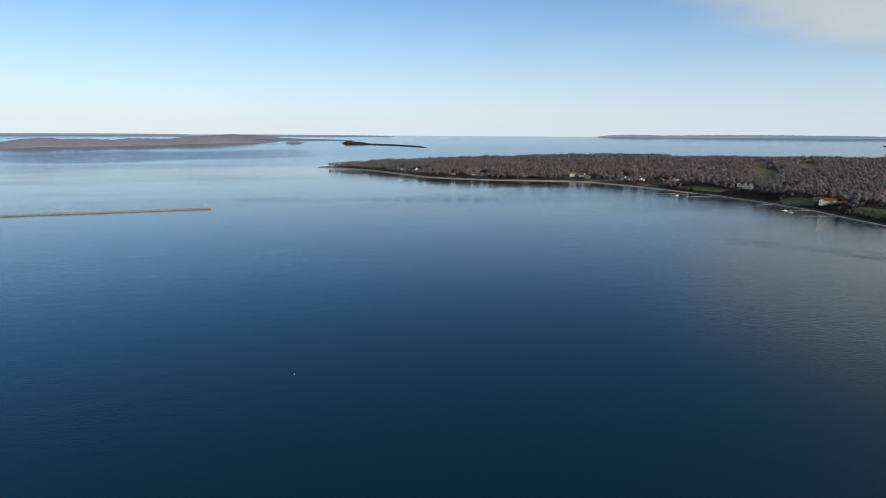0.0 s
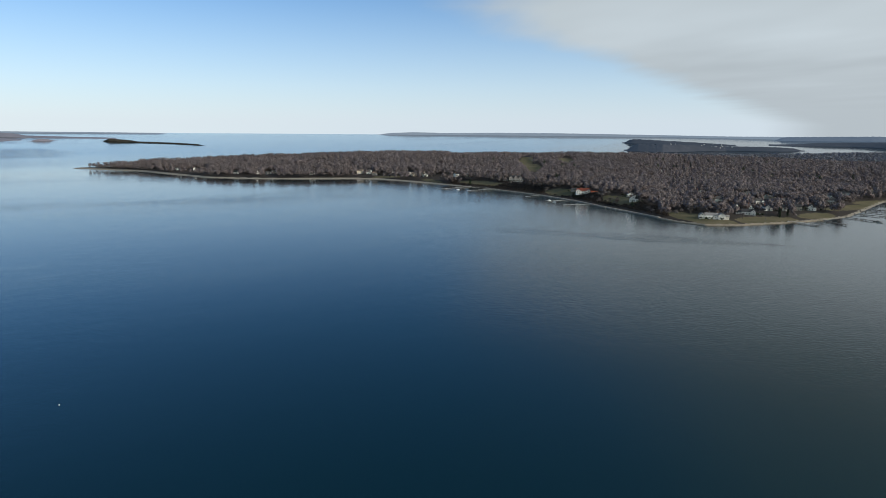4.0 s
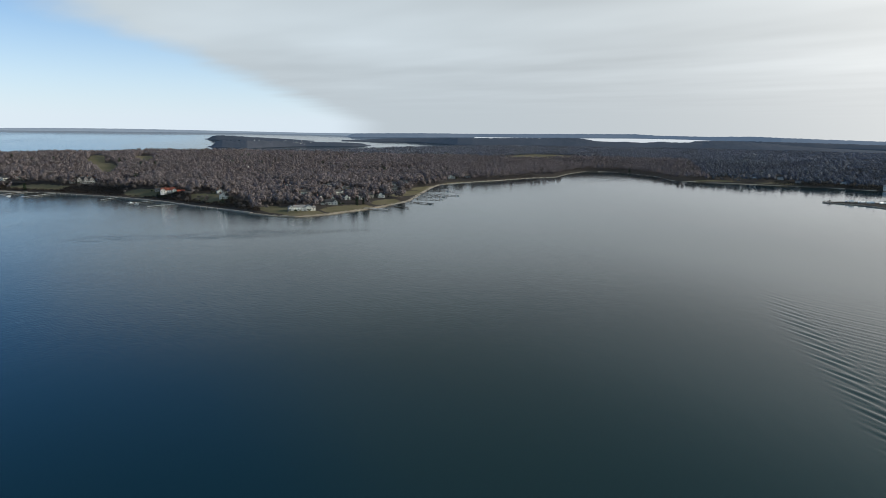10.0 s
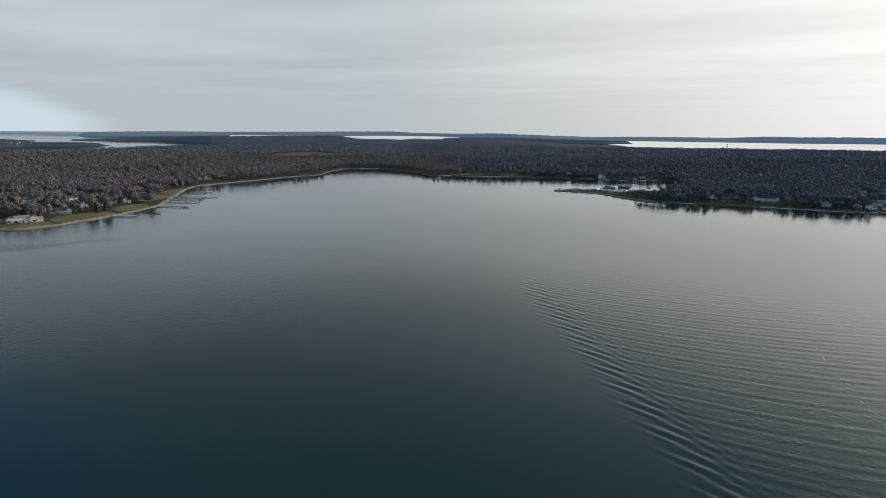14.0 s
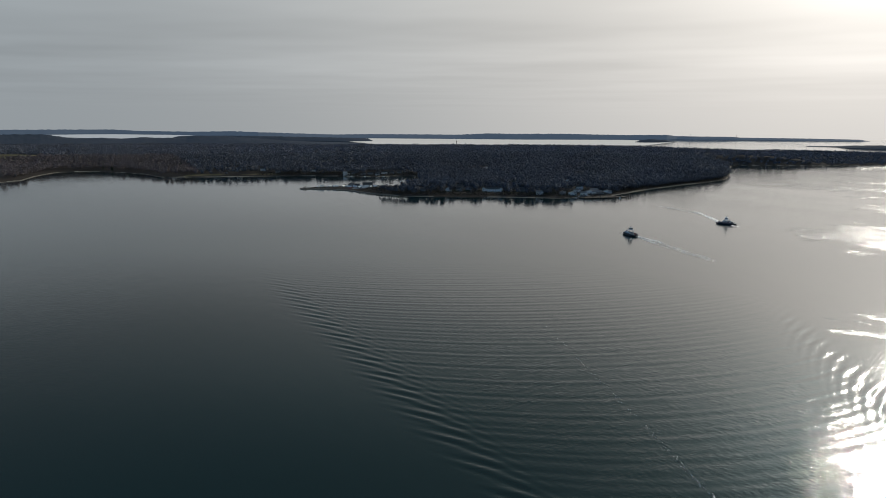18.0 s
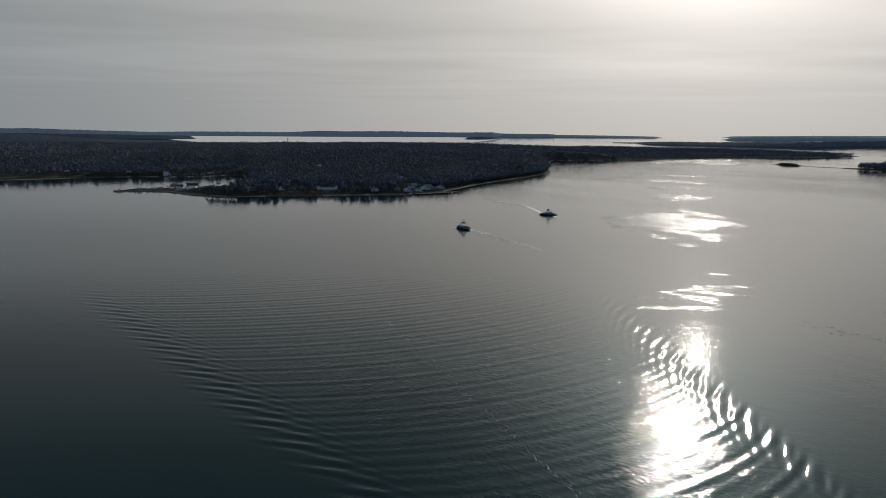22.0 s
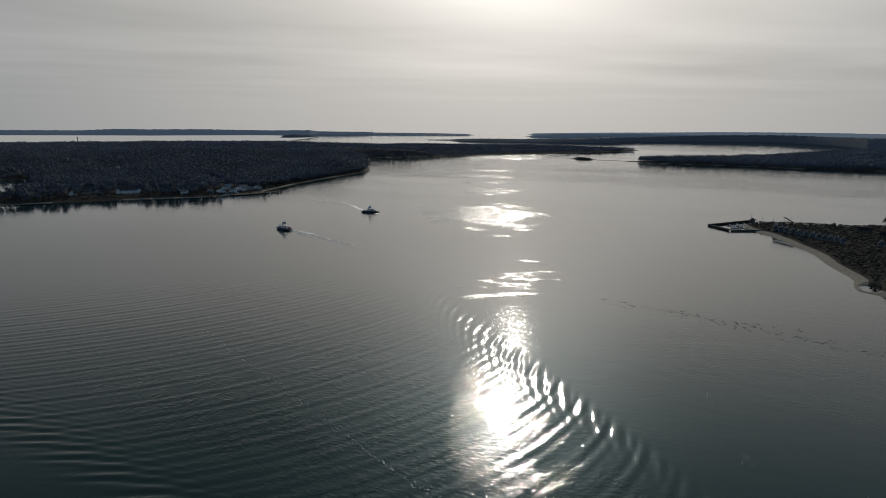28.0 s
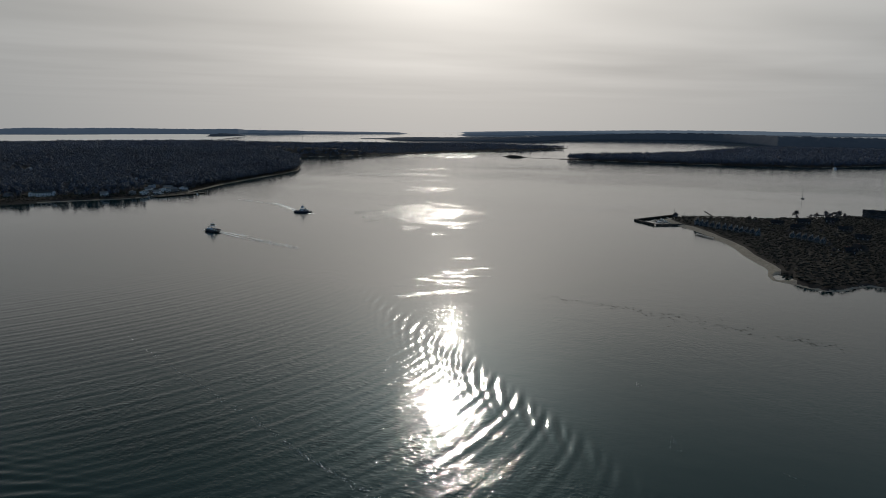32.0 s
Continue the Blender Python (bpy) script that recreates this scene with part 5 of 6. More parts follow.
for tx, ty, hf in spots:
    hf = hf or island_height
    zz, dd = hf(np.array([tx]), np.array([ty]))
    blocked = any(abs((tx - hx) * hy - (ty - hy) * hx) / math.hypot(hx, hy) < w_ * 0.55 and -w_ * 0.6 < ((hx - tx) * hx + (hy - ty) * hy) / math.hypot(hx, hy) < 45 for hx, hy, w_ in HOMES)
    if blocked or dd[0] < 9 or lawn_at(np.array([tx]), np.array([ty]))[0] < 0.45:
        continue
    k = rng.randrange(5)
    small = 0.62 if hf is near_height and tx < 1000 else 1.0
    m = set_on(tx, ty, float(zz[0]), rng.uniform(0, 360), rng.uniform(0.75, 1.1) * small)
    if k in used:
        copy_thing(bare[k], m)
    else:
        bare[k].matrix_basis = m
        used.add(k)
for tx, ty, ts in [(969, -65, 1.2)] + [(984 + (i * 7) % 11 + 1.6 * i, -80 - 4.2 * i, 0.62 + 0.05 * (i % 4)) for i in range(11)] + [(984, -165, 0.7), (992, -172, 0.75), (985, -158, 0.6)]:
    copy_thing(bare[4 if ts > 1 else (int(-ty) % 5)], set_on(tx, ty, ground_z(tx, ty, near_height), ty * 31, ts))
used = set()
for tx, ty in [(-392, 935), (-398, 946), (-390, 955), (-545, 905), (-552, 912), (-640, 1010), (-720, 1080), (-1210, 1030), (-1225, 1040), (-1240, 1032), (-1200, 1050), (-505, 960), (-575, 1000), (-640, 1120),
               (-405, 1590), (-420, 1575), (-440, 1480), (-780, 990), (-890, 1010), (-590, 870), (-470, 1010), (-1030, 1030), (790, 1150), (610, 1290), (700, 1250), (640, 1180)]:
    k = rng.randrange(3)
    m = set_on(tx, ty, ground_z(tx, ty), rng.uniform(0, 360), rng.uniform(0.7, 1.05))
    if k in used:
        copy_thing(pines[k], m)
    else:
        pines[k].matrix_basis = m
        used.add(k)


# ---- cars ----
def car(paint, name="car"):
    top = thing(name, paint.name.replace("car_paint_", "") + " car parked on open ground", "car", group="parked cars")
    bm = bmesh.new()
    prism(bm, [(-2.2, 0.35), (2.2, 0.35), (2.25, 0.7), (2.0, 0.92), (1.0, 1.0), (-1.9, 1.02), (-2.2, 0.85)], -0.88, 0.88)
    body = part("body", bm, paint, top)
    bm = bmesh.new()
    prism(bm, [(-1.75, 1.0), (0.95, 1.0), (0.35, 1.5), (-1.25, 1.52)], -0.78, 0.78)
    part("cabin_glass", bm, M_GLASS, body)
    bm = bmesh.new()
    box(bm, -1.2, -0.74, 1.5, 0.3, 0.74, 1.56, 0.02)
    part("car_roof", bm, paint, body)
    bm = bmesh.new()
    bmesh.ops.create_cone(bm, cap_ends=True, segments=10, radius1=0.34, radius2=0.34, depth=0.22, matrix=Matrix.Rotation(radians(90), 4, "X"))
    w = part("wheel", bm, M_TYRE, top)
    w.matrix_basis = Matrix.Translation((1.35, -0.8, 0.34))
    for p in ((1.35, 0.8, 0.34), (-1.35, -0.8, 0.34), (-1.35, 0.8, 0.34)):
        again("wheel", w, top, Matrix.Translation(p))
    return top


cars = [car(m) for m in M_CARS]
placed = []


def park(m):
    k = rng.choice((0, 0, 0, 1, 1, 2, 3, 4))
    if k in placed:
        return copy_thing(cars[k], m)
    placed.append(k)
    cars[k].matrix_basis = m
    return cars[k]


for i in range(34):
    u, v = (i % 17) * 3.1, (i // 17) * 14
    cx, cy = 462 + u * 0.75 + v * 0.5, 1280 - u * 0.9 + v * 0.75
    if rng.random() < 0.85:
        park(Matrix.Translation((cx, cy, ground_z(cx, cy) + 0.02)) @ Matrix.Rotation(radians(rng.choice((40, 220)) + rng.uniform(-4, 4)), 4, "Z"))
for i in range(26):
    cx, cy = 790 + (i % 13) * 8.2, 942 + (i // 13) * 10 + (i % 13) * 0.9
    if rng.random() < 0.85:
        park(Matrix.Translation((cx, cy, ground_z(cx, cy) + 0.02)) @ Matrix.Rotation(radians(rng.choice((10, 190, 95)) + rng.uniform(-5, 5)), 4, "Z"))
for cx, cy in ((-448, 868), (-440, 872), (-425, 945), (-452, 965), (-730, 960), (-760, 958), (735, -90), (760, -100), (700, -80), (880, -30), (905, -62)):
    hf = near_height if cx > 0 else island_height
    park(Matrix.Translation((cx, cy, ground_z(cx, cy, hf) + 0.02)) @ Matrix.Rotation(rng.uniform(0, 6), 4, "Z"))


# ---- boats laid up for the winter on the spit ----
def stored_boat(x, y, turn, s):
    top = thing("stored_boat", "boat laid up under a white winter cover", "boat", Matrix.Translation((x, y, ground_z(x, y))) @ Matrix.Rotation(radians(turn), 4, "Z") @ Matrix.Scale(s, 4), "laid-up boats")
    bm = bmesh.new()
    prism(bm, [(-4.2, 1.6), (-3.9, 0.9), (3.0, 0.8), (4.8, 2.2)], -1.3, 1.3)
    part("hull", bm, M_SHIPWHITE, top)
    bm = bmesh.new()
    prism(bm, [(-1.35, 1.75), (1.35, 1.75), (1.2, 2.5), (0.0, 3.9), (-1.2, 2.5)], -4.2, 4.3)
    bmesh.ops.rotate(bm, verts=bm.verts, matrix=Matrix.Rotation(radians(-90), 3, "Z"))
    part("cover", bm, M_SHIPWHITE, top, "white shrink cover")
    for px in (-2.8, 2.4):
        bm = bmesh.new()
        for sd in (-1, 1):
            tube(bm, (px, sd * 1.5, 0), (px, sd * 1.0, 1.2), 0.09, 0.07, 5)
        box(bm, px - 0.2, -1.0, 0, px + 0.2, 1.0, 0.9)
        part("cradle", bm, M_PILE, top)


for i, (bx, by) in enumerate(((428, 1318), (436, 1324), (444, 1316), (452, 1322), (462, 1312), (470, 1318), (497, 1296), (506, 1290), (514, 1286), (522, 1280), (530, 1290), (470, 1296), (480, 1290), (488, 1284),
                              (418, 1326), (410, 1328), (538, 1276), (546, 1282), (500, 1276), (492, 1268))):
    stored_boat(bx, by, (i * 37) % 50 - 10 + 90 * (i % 3 == 0), 0.9 + 0.35 * ((i * 7) % 5) / 5)


# ---- ferries ----
def ferry(name, x, y, heading, label):
    """A double-ended car ferry, 27 m long; heading: yaw of its bow."""
    top = thing(name, label, "ferry", Matrix.Translation((x, y, 0.0)) @ Matrix.Rotation(radians(heading + 90), 4, "Z"), "ferries")
    L, B = 13.5, 4.6
    bm = bmesh.new()
    ring = []
    for zz, f, g_ in ((-1.0, 0.86, 0.80), (0.6, 0.96, 0.97), (1.7, 1.0, 1.0)):
        pts = [(L * f * c, B * g_ * s) for c, s in ((1, 0.0), (0.97, 0.42), (0.86, 0.78), (0.66, 0.98), (0, 1), (-0.66, 0.98), (-0.86, 0.78), (-0.97, 0.42), (-1, 0), (-0.97, -0.42), (-0.86, -0.78), (-0.66, -0.98),
                                                       (0, -1), (0.66, -0.98), (0.86, -0.78), (0.97, -0.42))]
        ring.append([bm.verts.new((px, py, zz)) for px, py in pts])
    n = 16
    for a, b in zip(ring, ring[1:]):
        for i in range(n):
            bm.faces.new((a[i], a[(i + 1) % n], b[(i + 1) % n], b[i]))
    bm.faces.new(ring[0][::-1]), bm.faces.new(ring[-1])
    hull = part("hull", bm, M_HULL, top, "dark painted steel hull")
    bm = bmesh.new()
    for s in (-1, 1):
        box(bm, -L * 0.97, s * 2.2 - 0.3, 1.66, -L * 0.97 + 2.6, s * 2.2 + 0.3, 1.75)
        box(bm, -L * 0.72, s * (B - 0.12) - 0.1, 1.6, L * 0.72, s * (B - 0.12) + 0.1, 2.9, 0.03)
    part("bulwark", bm, M_STEEL, top, "grey side bulwarks")
    bm = bmesh.new()
    box(bm, -L * 0.9, -2.5, 1.7, L * 0.9, 2.5, 1.74)
    part("car_deck", bm, M_STEEL, top)
    bm = bmesh.new()
    box(bm, -rng_len(L), B - 1.7, 1.7, rng_len(L), B - 0.25, 4.4, 0.08)
    side = part("side_cabin", bm, M_SHIPWHITE, top, "white passenger cabin along one side")
    for i in range(5):
        add_window(side, Matrix.Translation((-3.6 + i * 1.8, B - 1.73, 3.3)) @ Matrix.Scale(0.7, 4))
    bm = bmesh.new()
    for px in (-1.6, 1.6):
        for s in (-1, 1):
            tube(bm, (px, s * (B - 1.0), 1.7), (px, s * (B - 1.4), 6.4), 0.17, 0.15)
    box(bm, -2.1, -B + 0.7, 6.3, 2.1, B - 0.7, 6.55)
    part("bridge_gantry", bm, M_SHIPWHITE, top)
    bm = bmesh.new()
    prism(bm, [(-1.9, 6.55), (1.9, 6.55), (1.7, 9.0), (-1.7, 9.0)], -1.6, 1.6)
    wh = part("wheelhouse", bm, M_SHIPWHITE, top, "white wheelhouse high over the car deck")
    bm = bmesh.new()
    prism(bm, [(-1.86, 7.6), (1.86, 7.6), (1.8, 8.6), (-1.8, 8.6)], -1.66, 1.66)
    part("wheelhouse_glass", bm, M_GLASS, wh)
    bm = bmesh.new()
    box(bm, -2.2, -1.9, 9.0, 2.2, 1.9, 9.2, 0.05)
    part("wheelhouse_roof", bm, M_SHIPWHITE, wh)
    bm = bmesh.new()
    tube(bm, (0, 0, 9.2), (0, 0, 12.4), 0.12, 0.06)
    tube(bm, (-0.1, -1.0, 11.2), (-0.1, 1.0, 11.2), 0.06, 0.06)
    box(bm, -0.7, -0.12, 10.2, 0.7, 0.12, 10.45)
    part("mast", bm, M_STEEL, top)
    for s in (-1, 1):
        bm = bmesh.new()
        tube(bm, (s * 3.4, B - 1.0, 4.4), (s * 3.4, B - 1.0, 6.2), 0.38, 0.34, 8)
        part("funnel", bm, M_HULL, top)
        bm = bmesh.new()
        for i in range(5):
            tube(bm, (s * L * 0.93, -2.2 + i * 1.1, 1.7), (s * L * 0.93, -2.2 + i * 1.1, 2.8), 0.05, 0.05, 4)
        tube(bm, (s * L * 0.93, -2.2, 2.8), (s * L * 0.93, 2.2, 2.8), 0.05, 0.05, 4)
        part("end_gate", bm, M_STEEL, top)
    for i, (cx, cy) in enumerate(((-8, -1.2), (-8, 1.1), (-3, -1.2), (3, -1.2), (8, -1.2), (8, 1.1))):
        m = top.matrix_basis @ Matrix.Translation((cx, cy, 1.75))
        park(m)
    return top


def rng_len(L):
    return L * 0.40


ferry("ferry", 557, 562, -15.7, "dark-hulled car ferry crossing with cars aboard")
ferry("ferry", 745, 576, -157, "dark-hulled car ferry under way from the landing")


# ---- boats and marks ----
def sailboat(x, y, turn, L=11.0):
    top = thing("sailboat", "moored sailboat with bare mast", "sailboat", Matrix.Translation((x, y, 0)) @ Matrix.Rotation(radians(turn), 4, "Z"))
    bm = bmesh.new()
    rings = []
    for zz, f in ((-0.5, 0.55), (0.3, 0.9), (1.2, 1.0)):
        rings.append([bm.verts.new((L / 2 * c * (1 if c > 0 else 0.95), 1.6 * f * s, zz)) for c, s in ((1, 0), (0.6, 0.7), (0, 1), (-0.6, 0.9), (-1, 0.6), (-1, -0.6), (-0.6, -0.9), (0, -1), (0.6, -0.7))])
    for a, b in zip(rings, rings[1:]):
        for i in range(9):
            bm.faces.new((a[i], a[(i + 1) % 9], b[(i + 1) % 9], b[i]))
    bm.faces.new(rings[0][::-1]), bm.faces.new(rings[-1])
    part("hull", bm, M_HULL, top)
    bm = bmesh.new()
    box(bm, -1.5, -0.9, 1.2, 2.2, 0.9, 1.75, 0.15)
    part("cabin", bm, M_SHIPWHITE, top)
    bm = bmesh.new()
    tube(bm, (0.6, 0, 1.2), (0.6, 0, 19), 0.30, 0.16)
    part("mast", bm, M_STEEL, top)
    bm = bmesh.new()
    tube(bm, (0.6, 0, 2.6), (-4.0, 0, 2.6), 0.16, 0.12)
    part("boom", bm, M_STEEL, top)


sailboat(1312, -94, 20, 12.5)


def workboat(x, y, turn, label, s=1.0):
    top = thing("motor_boat", label, "boat", set_on(x, y, 0, turn, s), "motor boats")
    bm = bmesh.new()
    prism(bm, [(-4, -0.3), (3, -0.3), (4.2, 1.4), (-4, 1.0)], -1.4, 1.4)
    part("hull", bm, M_SHIPWHITE, top)
    bm = bmesh.new()
    prism(bm, [(-1.2, 1.0), (1.6, 1.1), (1.2, 2.6), (-1.2, 2.6)], -1.0, 1.0)
    c = part("cabin", bm, M_SHIPWHITE, top)
    bm = bmesh.new()
    prism(bm, [(-1.1, 1.7), (1.48, 1.7), (1.34, 2.3), (-1.1, 2.3)], -1.04, 1.04)
    part("cabin_glass", bm, M_GLASS, c)
    bm = bmesh.new()
    tube(bm, (0, 0, 2.6), (0, 0, 4.2), 0.06, 0.03)
    part("aerial", bm, M_STEEL, top)


workboat(2370, -250, 10, "dark motor vessel lying off the far neck", 2.4)
for bx, by, bt in ((-755, 862, 80), (-733, 850, 20), (-1010, 868, 60), (-300, 1105, 10), (-290, 1183, 10), (-310, 1150, 190), (-300, 1031, 10), (-330, 1260, 10), (620, 1648, 40), (650, 1625, 100), (680, 1608, 20), (600, 1640, 30), (632, 1622, 80), (664, 1618, 10), (700, 1625, 50), (720, 1632, 120), (745, 1640, 60), (610, 1655, 20), (690, 1640, 70),
                   (880, 100, 30), (890, 92, 40), (900, 98, 200), (912, 84, 30), (640, 1410, 60), (660, 1440, 30), (860, 900, 60)):
    workboat(bx, by, bt, "small white motor boat lying at a dock", 0.8)


def buoy(x, y):
    top = thing("mooring_buoy", "small pale mooring buoy afloat", "buoy", Matrix.Translation((x, y, 0.1)), "buoys")
    bm = bmesh.new()
    bmesh.ops.create_uvsphere(bm, u_segments=10, v_segments=6, radius=0.3)
    part("float", bm, M_SHIPWHITE, top)
    bm = bmesh.new()
    tube(bm, (0, 0, 0.25), (0, 0, 0.7), 0.05, 0.04)
    part("ring_post", bm, M_STEEL, top)


for bx, by in ((-311, 37.5), (1216, -29), (1000, 300), (-2250, -40), (-2400, -20), (830, 640), (1100, 150)):
    buoy(bx, by)

# ---- towers on the skyline ----
wt = thing("water_tower", "slim water tower on a wooded ridge", "tower", set_on(*polar(-29.4, 4150), 28))
bm = bmesh.new()
tube(bm, (0, 0, 0), (0, 0, 34), 3.2, 2.2, 10)
part("stem", bm, M_CONC, wt)
bm = bmesh.new()
bmesh.ops.create_uvsphere(bm, u_segments=14, v_segments=8, radius=3.9, matrix=Matrix.Translation((0, 0, 36)) @ Matrix.Diagonal((1, 1, 0.75, 1)))
part("tank", bm, M_CONC, wt)
for maz, mr, mh in ((-49.0, 13500, 70), (-52.5, 13500, 60)):
    mast = thing("radio_mast", "thin radio mast on a far ridge", "mast", set_on(*polar(maz, mr), 40), "radio masts")
    bm = bmesh.new()
    tube(bm, (0, 0, 0), (0, 0, mh), 5, 2.5, 4)
    part("lattice", bm, M_STEEL, mast)

# ---- pale houses along the distant shores ----
far_house = thing("far_house", "small white house on a distant shore", "house", group="distant houses")
bm, roof_bm = bmesh.new(), bmesh.new()
gabled(bm, roof_bm, 0, 0, 24, 14, 8, 6, True)
part("wall", bm, M_WHITE, far_house)
part("roof", roof_bm, M_GREY, far_house)
first = True
for _ in range(96):
    if rng.random() < 0.6:
        haz = rng.uniform(85.5, 99.5)
        hr = np.interp(haz, [85, 88, 92, 100], [8900, 8200, 7450, 7250]) + rng.uniform(20, 60)
    else:
        haz = rng.uniform(22.8, 33.5)
        hr = np.interp(haz, [21.5, 24.8, 28, 32, 34], [5700, 5100, 4700, 4400, 4500]) + rng.uniform(20, 230)
    low = np.interp(haz, [21.5, 24.8, 28, 32, 34], [5700, 5100, 4700, 4400, 4500])
    hz = 5 + rng.uniform(0, 6) if haz > 40 else np.interp((hr - low) / 500, [0, 0.06, 0.15, 0.3, 0.5], [0.1, 0.30, 0.50, 0.72, 1.0]) * np.interp(haz, [21.5, 22.6, 24.8, 28.1, 31.9, 33.8], [6, 20, 31, 45, 47, 36])
    m = set_on(*polar(haz, hr), hz, haz + rng.uniform(-30, 30), rng.uniform(0.7, 1.2) if haz > 40 else rng.uniform(0.4, 0.75))
    if first:
        far_house.matrix_basis, first = m, False
    else:
        copy_thing(far_house, m)


# ---- stone: breakwater, revetments, seawall ----
def stone_meshes(n, mat, seed):
    out, r2 = [], random.Random(seed)
    for _ in range(n):
        bm = bmesh.new()
        bmesh.ops.create_icosphere(bm, subdivisions=1, radius=1.0)
        for v in bm.verts:
            v.co *= r2.uniform(0.72, 1.1)
            v.co.z *= 0.75
        me = bpy.data.meshes.new("boulder")
        bm.to_mesh(me), bm.free()
        me.materials.append(mat)
        out.append(me)
    return out


STONES = stone_meshes(6, M_STONE, 3)


def heap(name, line, width, height, count, label, size, z0=0.0):
    """A mound of boulders along a line; the first 300 are single stones, the rest one mass."""
    top = tagged(new(name), label, "breakwater", kind="structure")
    r2 = random.Random(len(line) * 7 + count)
    pts = np.array(line, float)
    seg = np.hypot(*np.diff(pts, axis=0).T)
    s = np.concatenate([[0], np.cumsum(seg)])
    V, F = [], []
    for i in range(count):
        u = r2.random() * s[-1]
        px, py = np.interp(u, s, pts[:, 0]), np.interp(u, s, pts[:, 1])
        k = min(max(int(np.searchsorted(s, u)) - 1, 0), len(seg) - 1)
        nx, ny = -(pts[k + 1] - pts[k])[1] / seg[k], (pts[k + 1] - pts[k])[0] / seg[k]
        off = r2.uniform(-1, 1)
        px, py, pz = px + nx * off * width, py + ny * off * width, z0 + height * (1 - abs(off) ** 1.5) * r2.uniform(0.6, 1.0)
        m = Matrix.Translation((px, py, pz)) @ Euler((r2.random() * 6, r2.random() * 6, r2.random() * 6)).to_matrix().to_4x4() @ Matrix.Scale(size * r2.uniform(0.6, 1.25), 4)
        me = r2.choice(STONES)
        if i < 300:
            o = new("boulder", me)
            o.parent, o.matrix_basis = top, m
        else:
            b = sum(len(v) for v in V)
            V.append(np.array([m @ v.co for v in me.vertices]))
            F.append(np.array([list(p.vertices) for p in me.polygons]) + b)
    # the packed core that the boulders lie on
    u = np.linspace(0, s[-1], int(s[-1] / 3) + 2)
    cx, cy = np.interp(u, s, pts[:, 0]), np.interp(u, s, pts[:, 1])
    gx, gy = np.gradient(cx), np.gradient(cy)
    gl = np.hypot(gx, gy)
    r3 = np.random.RandomState(count)
    core = []
    for off, up in ((-1.15, -0.6), (-0.85, 0.35), (-0.4, 0.75), (0.0, 0.85), (0.4, 0.75), (0.85, 0.35), (1.15, -0.6)):
        side = width * (off + 0.12 * r3.randn(len(u)))
        core.append(np.stack([cx - gy / gl * side, cy + gx / gl * side, z0 + height * (up + 0.10 * r3.randn(len(u)))], -1))
    core = mesh_np("core", np.array(core).reshape(-1, 3), grid_faces(7, len(u)), M_STONE)
    core.parent = top
    if V:
        rest = mesh_np("rubble", np.concatenate(V), np.concatenate(F), M_STONE)
        rest.parent = top
        tagged(rest, kind="stuff")
    return top


heap("breakwater", [(-1060, 10), (-1056, -130), (-1053, -270), (-1050, -460)], 3.0, 1.9, 900, "long low breakwater of tan and grey boulders", 1.15)
beacon = thing("beacon", "small post beacon on a breakwater's tip", "beacon", Matrix.Translation((-1060, 2, 1.5)))
bm = bmesh.new()
tube(bm, (0, 0, 0), (0, 0, 5.0), 0.22, 0.18)
part("post", bm, M_STEEL, beacon)
bm = bmesh.new()
box(bm, -0.5, -0.5, 4.6, 0.5, 0.5, 6.0, 0.08)
part("lantern", bm, M_SHIPWHITE, beacon)
heap("revetment", [(-505, 810), (-465, 797), (-427, 800), (-402, 834), (-377, 900), (-354, 985)], 2.4, 1.7, 560, "tan stone revetment along a lawn's edge", 0.75)
heap("spit_revetment", [(378, 1340), (372, 1322), (421, 1298), (455, 1245), (470, 1165), (498, 1103)], 2.4, 1.6, 420, "grey stone edging of a narrow spit", 1.0)

wall_line = np.array([(-1000, 934), (-920, 924), (-830, 917), (-720, 891), (-640, 859), (-575, 837), (-505, 813)], float)
seawall = tagged(new("seawall"), "pale concrete seawall and path below a dark bluff", "seawall", kind="structure")
bm = bmesh.new()
prism(bm, [(-5.9, -1.5), (5.9, -1.5), (5.9, 1.9), (-5.9, 1.9)], -1.9, 2.6)
panel = bpy.data.meshes.new("wall_panel")
bm.to_mesh(panel), bm.free()
panel.materials.append(M_CONC)
for a, b in zip(wall_line, wall_line[1:]):
    d_ = b - a
    n = int(np.hypot(*d_) / 12)
    for i in range(n):
        c = a + d_ * (i + 0.5) / n
        o = new("wall_panel", panel)
        o.parent, o.matrix_basis = seawall, Matrix.Translation((c[0], c[1], 0.02 * (i % 3))) @ Matrix.Rotation(math.atan2(d_[1], d_[0]), 4, "Z")

# landing slip and dolphins for the ferries
slip = thing("ferry_slip", "dark timber ferry landing with pile clusters", "pier", Matrix.Translation((845, 915, 0)) @ Matrix.Rotation(radians(-12), 4, "Z"))
bm = bmesh.new()
box(bm, -55, -8, 0.9, 40, 12, 1.6, 0.1)
part("deck", bm, M_PILE, slip)
for k, (px, py) in enumerate(((-56, -10), (-40, -11), (-22, -10), (-5, -11), (8, -12), (20, -11), (34, -10), (44, -6), (46, 4))):
    for i in range(5):
        a = i * 1.257
        p = new("post", PILE_HIGH)
        p.parent, p.matrix_basis = slip, Matrix.Translation((px + 0.6 * math.cos(a), py + 0.6 * math.sin(a), 0.8 + 0.1 * i))


